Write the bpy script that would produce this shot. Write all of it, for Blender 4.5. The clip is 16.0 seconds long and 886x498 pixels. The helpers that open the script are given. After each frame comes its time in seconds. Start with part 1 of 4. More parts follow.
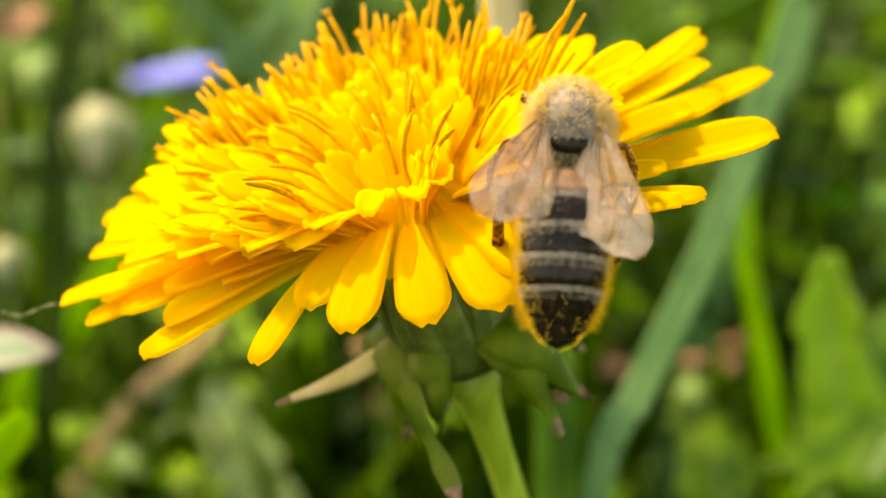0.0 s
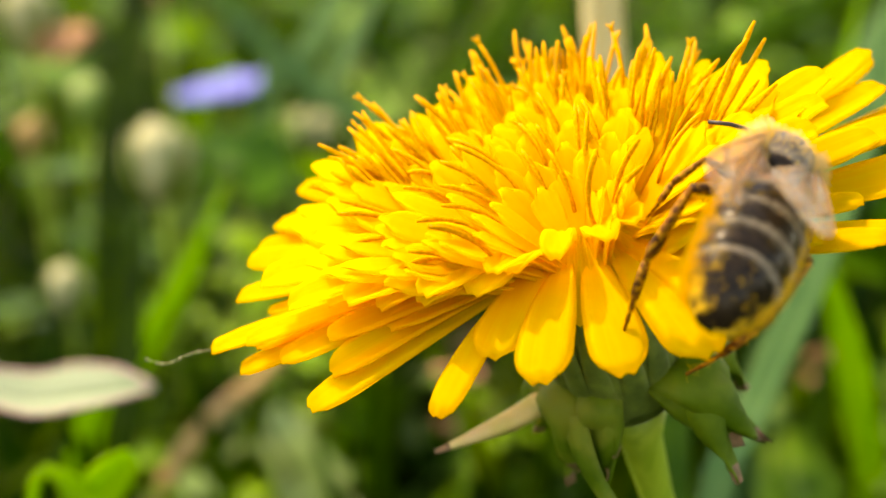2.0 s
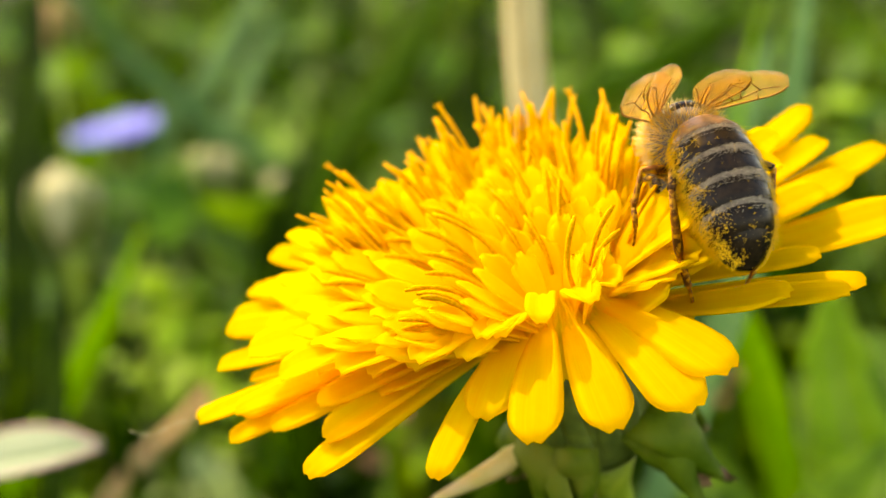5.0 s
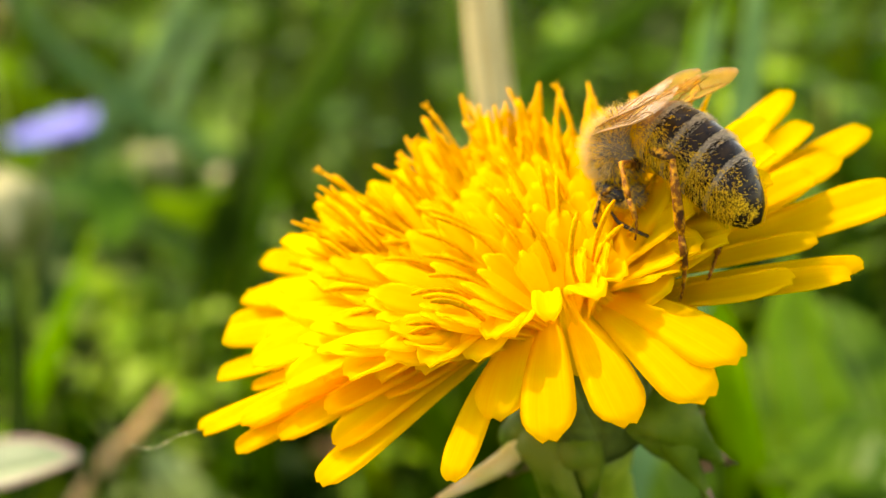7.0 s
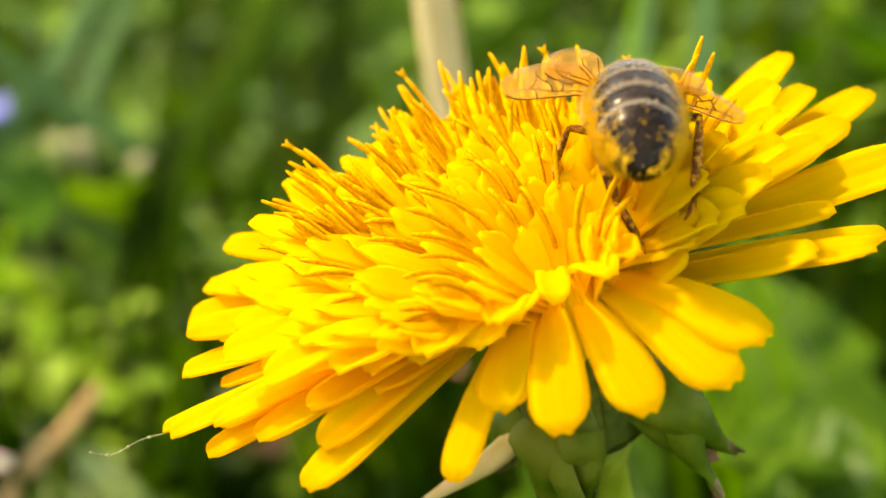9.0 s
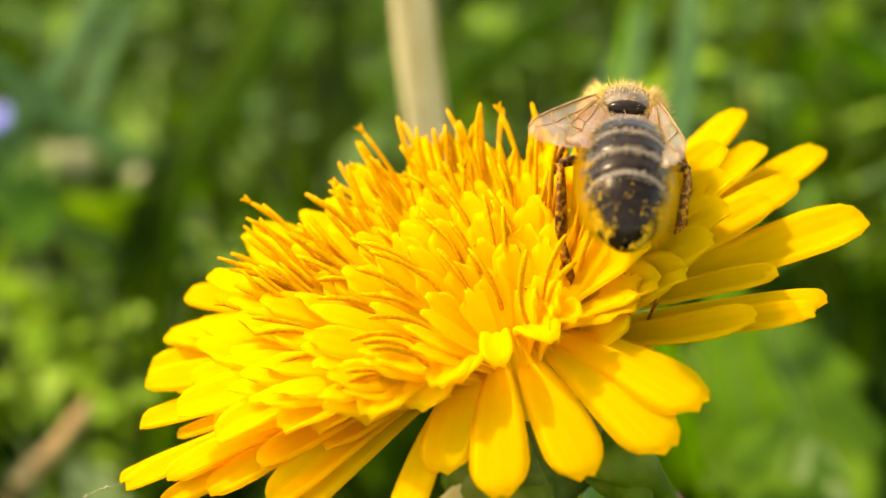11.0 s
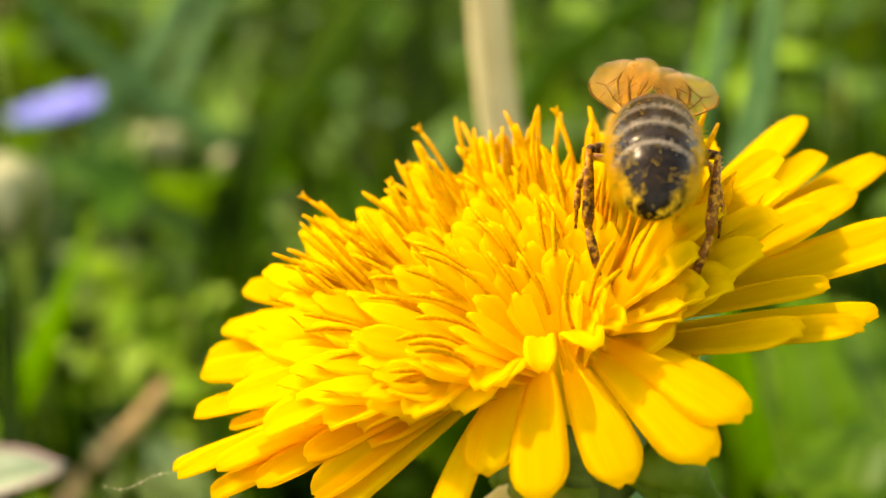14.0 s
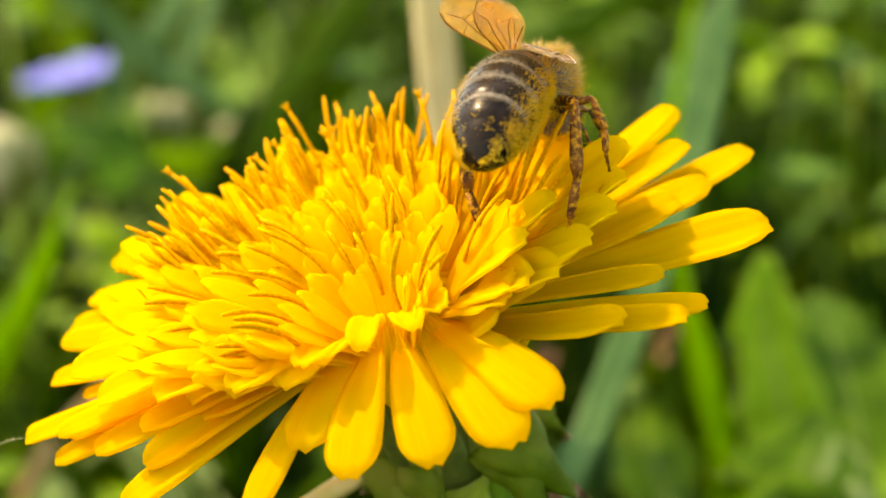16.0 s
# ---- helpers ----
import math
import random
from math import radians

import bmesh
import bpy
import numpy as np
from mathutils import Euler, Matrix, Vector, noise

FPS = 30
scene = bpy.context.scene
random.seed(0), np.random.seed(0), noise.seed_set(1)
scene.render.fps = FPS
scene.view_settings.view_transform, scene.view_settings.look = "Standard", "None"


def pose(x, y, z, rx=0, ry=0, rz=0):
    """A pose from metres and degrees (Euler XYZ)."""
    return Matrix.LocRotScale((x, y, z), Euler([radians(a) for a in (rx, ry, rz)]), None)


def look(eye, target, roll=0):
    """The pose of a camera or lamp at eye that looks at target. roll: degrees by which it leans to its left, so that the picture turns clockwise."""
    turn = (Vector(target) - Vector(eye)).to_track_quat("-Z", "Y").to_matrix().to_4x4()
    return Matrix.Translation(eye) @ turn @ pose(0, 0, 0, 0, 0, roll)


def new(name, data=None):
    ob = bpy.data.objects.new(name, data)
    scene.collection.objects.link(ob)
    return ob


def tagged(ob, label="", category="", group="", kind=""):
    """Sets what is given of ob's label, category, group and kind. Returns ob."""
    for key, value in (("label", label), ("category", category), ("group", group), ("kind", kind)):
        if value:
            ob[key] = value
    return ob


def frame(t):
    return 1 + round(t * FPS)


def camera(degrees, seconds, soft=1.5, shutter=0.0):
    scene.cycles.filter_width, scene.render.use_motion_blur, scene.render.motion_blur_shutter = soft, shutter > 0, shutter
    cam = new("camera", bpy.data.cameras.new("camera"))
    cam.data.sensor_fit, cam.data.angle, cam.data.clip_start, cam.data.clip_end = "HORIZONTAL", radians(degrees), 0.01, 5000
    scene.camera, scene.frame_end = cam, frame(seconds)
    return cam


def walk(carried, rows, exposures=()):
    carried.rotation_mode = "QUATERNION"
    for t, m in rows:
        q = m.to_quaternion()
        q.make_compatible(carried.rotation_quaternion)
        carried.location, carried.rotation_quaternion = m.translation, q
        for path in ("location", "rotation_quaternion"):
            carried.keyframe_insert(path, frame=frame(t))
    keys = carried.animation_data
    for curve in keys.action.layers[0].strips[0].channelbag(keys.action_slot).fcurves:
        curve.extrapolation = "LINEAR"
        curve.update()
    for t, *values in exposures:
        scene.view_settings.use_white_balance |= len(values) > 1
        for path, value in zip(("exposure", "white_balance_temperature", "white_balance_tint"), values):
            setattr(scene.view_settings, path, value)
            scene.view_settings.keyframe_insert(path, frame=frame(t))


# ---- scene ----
# The camera: held close to the flower, with a shallow focus.
cam = camera(35.0, 16.0, soft=1.5)
cam.data.dof.use_dof = True
cam.data.dof.focus_distance = 0.0765
cam.data.dof.aperture_fstop = 26.0
PATH = [
    (0.0, 0.00145, -0.07961, 0.15967, 74.80, -1.09, -0.32),
    (0.5, 0.00002, -0.07842, 0.16017, 74.94, -0.93, -0.12),
    (1.0, -0.00299, -0.07633, 0.16073, 75.05, -0.61, 0.29),
    (1.5, -0.00514, -0.07572, 0.16066, 75.06, -0.22, 0.33),
    (2.0, -0.00761, -0.07502, 0.16047, 75.00, -0.00, 0.00),
    (2.5, -0.00914, -0.07461, 0.16098, 75.17, 0.24, -0.19),
    (3.0, -0.01063, -0.07520, 0.16249, 75.30, 0.51, -1.23),
    (3.5, -0.01026, -0.07583, 0.16276, 75.93, 0.73, -1.96),
    (4.0, -0.01150, -0.07749, 0.16494, 75.56, 0.86, -3.18),
    (4.5, -0.01259, -0.07735, 0.16374, 75.83, 0.79, -4.34),
    (7.0, -0.01734, -0.07646, 0.16509, 74.91, 2.58, -8.60),
    (7.5, -0.01845, -0.07447, 0.16543, 74.31, 2.64, -9.71),
    (8.0, -0.01889, -0.07263, 0.16369, 74.21, 2.91, -10.96),
    (8.5, -0.01950, -0.07076, 0.16313, 74.04, 2.83, -11.80),
    (9.0, -0.02056, -0.06902, 0.16296, 74.22, 2.77, -12.43),
    (11.5, -0.01674, -0.07060, 0.16683, 74.16, 2.08, -11.44),
    (12.0, -0.01660, -0.07076, 0.16664, 73.90, 1.98, -10.50),
    (12.5, -0.01729, -0.07133, 0.16766, 73.66, 2.04, -9.87),
    (13.0, -0.01721, -0.07112, 0.16755, 73.62, 2.02, -9.00),
    (13.5, -0.01740, -0.07108, 0.16732, 73.77, 1.77, -8.67),
    (14.0, -0.01521, -0.07117, 0.16753, 73.67, 1.97, -7.95),
    (14.5, -0.01377, -0.07185, 0.16866, 73.26, 1.68, -7.71),
    (15.0, -0.01101, -0.07214, 0.16739, 73.17, 1.47, -6.79),
    (15.5, -0.00752, -0.07278, 0.16739, 72.68, 1.44, -6.16),
    (16.0, -0.00365, -0.07310, 0.16765, 72.76, 0.88, -5.43),
]
walk(cam, [(t, pose(x, y, z, rx, ry, rz)) for t, x, y, z, rx, ry, rz in PATH], exposures=((0.0, 2.44, 12500, 14), (2.5, 2.38, 12500, 14), (8.5, 2.40, 12500, 14), (12.0, 2.33, 12500, 14), (16.0, 2.31, 12500, 14)))

# ---- light ----
SUN = Vector((-0.47, 0.28, 0.83)).normalized()
world = bpy.data.worlds.new("sky")
scene.world = world
world.use_nodes = True
sky = world.node_tree.nodes.new("ShaderNodeTexSky")
sky.sky_type = "NISHITA"
sky.sun_disc = False
sky.sun_elevation = math.asin(SUN.z)
sky.sun_rotation = math.atan2(SUN.x, SUN.y)
back = world.node_tree.nodes["Background"]
back.inputs["Strength"].default_value = 0.15
world.node_tree.links.new(sky.outputs["Color"], back.inputs["Color"])
lamp = bpy.data.lights.new("sun", "SUN")
lamp.energy, lamp.angle, lamp.color = 1.36, radians(0.55), (1.0, 0.95, 0.86)
sun = new("sun", lamp)
sun.matrix_basis = look(SUN * 5, (0, 0, 0))

MM = 0.001


# ---- materials ----
def mat(name, colour, second=None, rough=0.6, scale=800.0, detail=4.0, bump=0.0, through_light=0.0, metal=0.0, spec=0.4, stretch=None, uv=False, patch=None, patch_scale=150.0, vary=0.0, straight=0.0):
    """A surface with grain at two scales; through_light: the share of light that passes the thin blade."""
    m = bpy.data.materials.new(name)
    m.use_nodes = True
    t = m.node_tree
    n, l = t.nodes, t.links
    shader = n["Principled BSDF"]
    shader.inputs["Roughness"].default_value = rough
    shader.inputs["Metallic"].default_value = metal
    shader.inputs["Specular IOR Level"].default_value = spec
    coord = n.new("ShaderNodeTexCoord")
    source = coord.outputs["UV" if uv else "Object"]
    if stretch:
        mapping = n.new("ShaderNodeMapping")
        mapping.inputs["Scale"].default_value = stretch
        l.new(source, mapping.inputs["Vector"])
        source = mapping.outputs["Vector"]
    grain = n.new("ShaderNodeTexNoise")
    grain.inputs["Scale"].default_value = scale
    grain.inputs["Detail"].default_value = detail
    l.new(source, grain.inputs["Vector"])
    ramp = n.new("ShaderNodeValToRGB")
    ramp.color_ramp.elements[0].position, ramp.color_ramp.elements[1].position = 0.33, 0.68
    ramp.color_ramp.elements[0].color = (*colour, 1)
    ramp.color_ramp.elements[1].color = (*(second or [min(1, c * 1.35) for c in colour]), 1)
    l.new(grain.outputs["Fac"], ramp.inputs["Fac"])
    out = ramp.outputs["Color"]
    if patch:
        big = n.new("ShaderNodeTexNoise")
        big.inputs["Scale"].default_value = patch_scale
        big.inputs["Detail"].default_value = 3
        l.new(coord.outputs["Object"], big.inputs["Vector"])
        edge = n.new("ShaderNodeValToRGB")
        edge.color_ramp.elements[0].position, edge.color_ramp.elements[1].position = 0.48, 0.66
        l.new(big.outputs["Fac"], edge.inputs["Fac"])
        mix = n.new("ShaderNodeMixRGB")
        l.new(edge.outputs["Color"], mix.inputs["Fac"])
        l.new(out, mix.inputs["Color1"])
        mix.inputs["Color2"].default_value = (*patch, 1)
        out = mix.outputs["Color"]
    if vary:
        info = n.new("ShaderNodeNewGeometry")
        hsv = n.new("ShaderNodeHueSaturation")
        ran = n.new("ShaderNodeMapRange")
        ran.inputs["To Min"].default_value, ran.inputs["To Max"].default_value = 1 - vary, 1 + vary
        l.new(info.outputs["Random Per Island"], ran.inputs["Value"])
        l.new(ran.outputs["Result"], hsv.inputs["Value"])
        shift = n.new("ShaderNodeMapRange")
        shift.inputs["To Min"].default_value, shift.inputs["To Max"].default_value = 0.5 + vary * 0.07, 0.5 - vary * 0.06
        l.new(info.outputs["Random Per Island"], shift.inputs["Value"])
        l.new(shift.outputs["Result"], hsv.inputs["Hue"])
        l.new(out, hsv.inputs["Color"])
        out = hsv.outputs["Color"]
    l.new(out, shader.inputs["Base Color"])
    if bump:
        b = n.new("ShaderNodeBump")
        b.inputs["Strength"].default_value = bump
        b.inputs["Distance"].default_value = 0.0001
        l.new(grain.outputs["Fac"], b.inputs["Height"])
        l.new(b.outputs["Normal"], shader.inputs["Normal"])
    if through_light:
        thin = n.new("ShaderNodeBsdfTranslucent")
        l.new(out, thin.inputs["Color"])
        both = n.new("ShaderNodeMixShader")
        both.inputs["Fac"].default_value = through_light
        l.new(shader.outputs["BSDF"], both.inputs[1])
        l.new(thin.outputs["BSDF"], both.inputs[2])
        last = both
        if straight:
            # the share that passes thin tissue unscattered
            clear = n.new("ShaderNodeBsdfTransparent")
            pale = n.new("ShaderNodeGamma")
            pale.inputs["Gamma"].default_value = 0.5
            l.new(out, pale.inputs["Color"])
            l.new(pale.outputs["Color"], clear.inputs["Color"])
            last = n.new("ShaderNodeMixShader")
            last.inputs["Fac"].default_value = straight
            l.new(both.outputs["Shader"], last.inputs[1])
            l.new(clear.outputs["BSDF"], last.inputs[2])
        l.new(last.outputs["Shader"], n["Material Output"].inputs["Surface"])
    return m


PETAL = mat("petal_yellow", (0.98, 0.722, 0.001), (0.99, 0.782, 0.002), rough=0.55, scale=1.0, detail=3, bump=0.4, through_light=0.58, straight=0.48, spec=0.15, uv=True, stretch=(2.0, 26.0, 1.0))
# the outer rays: PETAL turned more orange, their shade put into the colour
PETAL_RAY_SHADE = mat("petal_ray_shade", (0.97, 0.625, 0.001), (0.98, 0.70, 0.002), rough=0.55, scale=1.0, detail=3, bump=0.4, through_light=0.56, straight=0.42, spec=0.15, uv=True, stretch=(2.0, 26.0, 1.0))
PETAL_BACK = mat("petal_streak", (0.34, 0.23, 0.02), (0.86, 0.64, 0.006), rough=0.6, spec=0.15, scale=1.0, detail=3, bump=0.3, through_light=0.5, uv=True, stretch=(4.0, 22.0, 1.0))
STYLE = mat("style_orange", (0.57, 0.245, 0.002), (0.77, 0.375, 0.003), rough=0.75, scale=5200, bump=0.8, through_light=0.2, spec=0.2)
BRACT = mat("bract_green", (0.045, 0.105, 0.004), (0.10, 0.175, 0.012), rough=0.6, spec=0.15, scale=500, bump=0.4, through_light=0.3, patch=(0.13, 0.17, 0.02), patch_scale=260)
BRACT_PALE = mat("bract_pale", (0.46, 0.43, 0.11), (0.66, 0.56, 0.24), rough=0.55, spec=0.2, scale=500, bump=0.3, through_light=0.3, patch=(0.66, 0.52, 0.30), patch_scale=220)
BRACT_TIP = mat("bract_tip", (0.10, 0.07, 0.035), (0.26, 0.14, 0.09), rough=0.6, scale=1500, bump=0.3)
INVOLUCRE = mat("involucre_green", (0.04, 0.07, 0.012), (0.10, 0.15, 0.03), rough=0.5, scale=700, bump=0.2, through_light=0.1)
STALK = mat("stalk_green", (0.17, 0.28, 0.02), (0.28, 0.39, 0.045), rough=0.45, scale=1.0, stretch=(900, 900, 60), bump=0.3, through_light=0.15)
DRY = mat("dry_stem", (0.36, 0.28, 0.11), (0.46, 0.37, 0.17), rough=0.6, scale=1.0, stretch=(700, 700, 25), bump=0.3, patch=(0.28, 0.23, 0.11), patch_scale=60)
DRY_PALE = mat("dry_stem_rib", (0.44, 0.36, 0.17), (0.54, 0.46, 0.24), rough=0.6, scale=1.0, stretch=(700, 700, 25), bump=0.3)
TWIG = mat("twig_brown", (0.26, 0.15, 0.05), (0.40, 0.25, 0.10), rough=0.7, scale=400, bump=0.4)
# near-black base, lighter patches: the meadow's shaded pockets and lit spots, as colour
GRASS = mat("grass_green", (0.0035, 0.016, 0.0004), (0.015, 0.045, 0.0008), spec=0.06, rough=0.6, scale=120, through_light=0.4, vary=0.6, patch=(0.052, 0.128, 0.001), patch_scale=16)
GRASS_TEAL = mat("grass_blue_green", (0.045, 0.145, 0.036), (0.08, 0.20, 0.055), spec=0.25, rough=0.5, scale=300, through_light=0.3)
# colour raised to stand in for part of the sunlight through the blades
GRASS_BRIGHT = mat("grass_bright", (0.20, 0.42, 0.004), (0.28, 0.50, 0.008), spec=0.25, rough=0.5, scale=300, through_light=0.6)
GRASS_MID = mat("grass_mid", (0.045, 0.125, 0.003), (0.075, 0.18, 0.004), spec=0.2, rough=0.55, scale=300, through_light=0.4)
LEAF_LIGHT = mat("leaf_light", (0.15, 0.33, 0.010), (0.24, 0.44, 0.025), spec=0.25, rough=0.5, scale=260, bump=0.3, through_light=0.4)
LEAF = mat("leaf_green", (0.018, 0.075, 0.003), (0.046, 0.130, 0.006), spec=0.15, rough=0.55, scale=260, bump=0.4, through_light=0.35, patch=(0.13, 0.28, 0.015), patch_scale=50, vary=0.25)
LEAF_PALE = mat("leaf_pale", (0.14, 0.25, 0.06), (0.23, 0.34, 0.11), rough=0.55, scale=260, bump=0.4, through_light=0.3)
LEAF_RIB = mat("leaf_rib", (0.11, 0.21, 0.03), (0.18, 0.29, 0.06), rough=0.5, scale=300, through_light=0.2)
GREY_LEAF = mat("grey_leaf", (0.13, 0.21, 0.11), (0.29, 0.36, 0.25), rough=0.6, scale=1.0, uv=True, stretch=(3.0, 7.0, 1.0), bump=0.2, through_light=0.25)
GREY_EDGE = mat("grey_leaf_edge", (0.30, 0.17, 0.17), (0.38, 0.25, 0.25), rough=0.6, scale=600, through_light=0.2)
BLUE = mat("petal_blue", (0.11, 0.14, 0.58), (0.23, 0.27, 0.78), rough=0.6, scale=300, through_light=0.3)
PALE = mat("bud_pale", (0.20, 0.21, 0.09), (0.34, 0.33, 0.18), rough=0.7, scale=400, bump=0.5)
RUST = mat("dead_leaf", (0.24, 0.10, 0.05), (0.40, 0.20, 0.10), rough=0.8, scale=200, bump=0.5)
SOIL = mat("soil", (0.018, 0.026, 0.008), (0.05, 0.06, 0.015), rough=0.95, scale=60, detail=8, bump=1.0, patch=(0.04, 0.08, 0.01), patch_scale=9)


def with_pollen(m, amount, side):
    """Yellow pollen grains clinging to a surface, thicker low on the flanks; amount: the noise level above which they lie."""
    n, l = m.node_tree.nodes, m.node_tree.links
    shader = n["Principled BSDF"]
    old = shader.inputs["Base Color"].links[0].from_socket
    coord = n.new("ShaderNodeTexCoord")
    fine = n.new("ShaderNodeTexNoise")
    fine.inputs["Scale"].default_value, fine.inputs["Detail"].default_value = 7500, 3
    l.new(coord.outputs["Object"], fine.inputs["Vector"])
    broad = n.new("ShaderNodeTexNoise")
    broad.inputs["Scale"].default_value, broad.inputs["Detail"].default_value = 1300, 4
    l.new(coord.outputs["Object"], broad.inputs["Vector"])
    split = n.new("ShaderNodeSeparateXYZ")
    l.new(coord.outputs["Object"], split.inputs["Vector"])
    flank = n.new("ShaderNodeMapRange")
    flank.inputs["From Min"].default_value, flank.inputs["From Max"].default_value = 0.0014, -0.0010
    flank.inputs["To Max"].default_value = side
    l.new(split.outputs["Z"], flank.inputs["Value"])
    add = n.new("ShaderNodeMath")
    l.new(fine.outputs["Fac"], add.inputs[0])
    l.new(flank.outputs["Result"], add.inputs[1])
    more = n.new("ShaderNodeMath")
    l.new(add.outputs["Value"], more.inputs[0])
    l.new(broad.outputs["Fac"], more.inputs[1])
    level = n.new("ShaderNodeMapRange")
    level.inputs["From Min"].default_value, level.inputs["From Max"].default_value = amount, amount + 0.06
    l.new(more.outputs["Value"], level.inputs["Value"])
    mix = n.new("ShaderNodeMixRGB")
    l.new(level.outputs["Result"], mix.inputs["Fac"])
    l.new(old, mix.inputs["Color1"])
    mix.inputs["Color2"].default_value = (0.72, 0.42, 0.02, 1)
    l.new(mix.outputs["Color"], shader.inputs["Base Color"])
    return m


BEE_DARK = with_pollen(mat("bee_dark", (0.006, 0.004, 0.003), (0.020, 0.012, 0.006), rough=0.27, scale=2400, bump=0.10, spec=0.12), 1.60, 0.12)
BEE_BAND = with_pollen(mat("bee_band", (0.07, 0.054, 0.038), (0.18, 0.145, 0.105), rough=0.6, scale=2600, bump=0.6), 1.60, 0.12)
BEE_RUST = with_pollen(mat("bee_rust", (0.10, 0.05, 0.02), (0.22, 0.11, 0.05), rough=0.4, scale=1500, bump=0.3), 1.60, 0.12)
BEE_BODY = mat("bee_thorax", (0.07, 0.055, 0.04), (0.20, 0.155, 0.105), rough=0.6, scale=1800, bump=0.7)
BEE_HAIR = mat("bee_hair", (0.60, 0.41, 0.15), (0.78, 0.57, 0.25), rough=0.8, scale=900, through_light=0.2, vary=0.2)
BEE_HAIR_BAND = mat("bee_band_hair", (0.38, 0.31, 0.22), (0.56, 0.48, 0.37), rough=0.7, scale=900, through_light=0.1, vary=0.2)
BEE_DOWN = mat("bee_down", (0.06, 0.04, 0.02), (0.16, 0.11, 0.06), rough=0.6, scale=900, vary=0.3)
BEE_HAIR_GOLD = mat("bee_hair_gold", (0.78, 0.47, 0.03), (0.88, 0.58, 0.06), rough=0.8, scale=900, spec=0.1, through_light=0.4, vary=0.2)
BEE_LEG = mat("bee_leg", (0.012, 0.006, 0.003), (0.05, 0.02, 0.007), rough=0.5, spec=0.12, scale=1500, bump=0.4, patch=(0.42, 0.20, 0.015), patch_scale=3000)
BEE_LEG_RED = mat("bee_leg_red", (0.05, 0.016, 0.004), (0.20, 0.065, 0.009), rough=0.5, spec=0.12, scale=1300, bump=0.4, patch=(0.50, 0.22, 0.015), patch_scale=3000)
BEE_EYE = mat("bee_eye", (0.01, 0.008, 0.007), (0.02, 0.015, 0.012), rough=0.38, scale=3000, spec=0.25)
VEIN = mat("wing_vein", (0.16, 0.075, 0.015), (0.30, 0.15, 0.03), rough=0.4, scale=2000)
POLLEN = mat("pollen", (0.72, 0.40, 0.015), (0.85, 0.52, 0.03), rough=0.85, scale=4000, bump=0.4)


def wing_skin():
    m = bpy.data.materials.new("wing_membrane")
    m.use_nodes = True
    n, l = m.node_tree.nodes, m.node_tree.links
    shader = n["Principled BSDF"]
    shader.inputs["Base Color"].default_value = (0.55, 0.53, 0.51, 1)
    shader.inputs["Roughness"].default_value = 0.22
    shader.inputs["Specular IOR Level"].default_value = 0.8
    coord = n.new("ShaderNodeTexCoord")
    noise_ = n.new("ShaderNodeTexNoise")
    noise_.inputs["Scale"].default_value = 700
    l.new(coord.outputs["Object"], noise_.inputs["Vector"])
    bump = n.new("ShaderNodeBump")
    bump.inputs["Strength"].default_value, bump.inputs["Distance"].default_value = 0.5, 0.0002
    l.new(noise_.outputs["Fac"], bump.inputs["Height"])
    l.new(bump.outputs["Normal"], shader.inputs["Normal"])
    glow = n.new("ShaderNodeBsdfTranslucent")
    glow.inputs["Color"].default_value = (0.80, 0.46, 0.09, 1)
    solid = n.new("ShaderNodeMixShader")
    solid.inputs["Fac"].default_value = 0.42
    l.new(shader.outputs["BSDF"], solid.inputs[1])
    l.new(glow.outputs["BSDF"], solid.inputs[2])
    clear = n.new("ShaderNodeBsdfTransparent")
    clear.inputs["Color"].default_value = (0.96, 0.88, 0.72, 1)
    level = n.new("ShaderNodeMapRange")
    level.inputs["From Min"].default_value, level.inputs["From Max"].default_value = 0.3, 0.7
    level.inputs["To Min"].default_value, level.inputs["To Max"].default_value = 0.11, 0.42
    l.new(noise_.outputs["Fac"], level.inputs["Value"])
    mix = n.new("ShaderNodeMixShader")
    l.new(level.outputs["Result"], mix.inputs["Fac"])
    l.new(clear.outputs["BSDF"], mix.inputs[1])
    l.new(solid.outputs["Shader"], mix.inputs[2])
    l.new(mix.outputs["Shader"], n["Material Output"].inputs["Surface"])
    return m


WING = wing_skin()


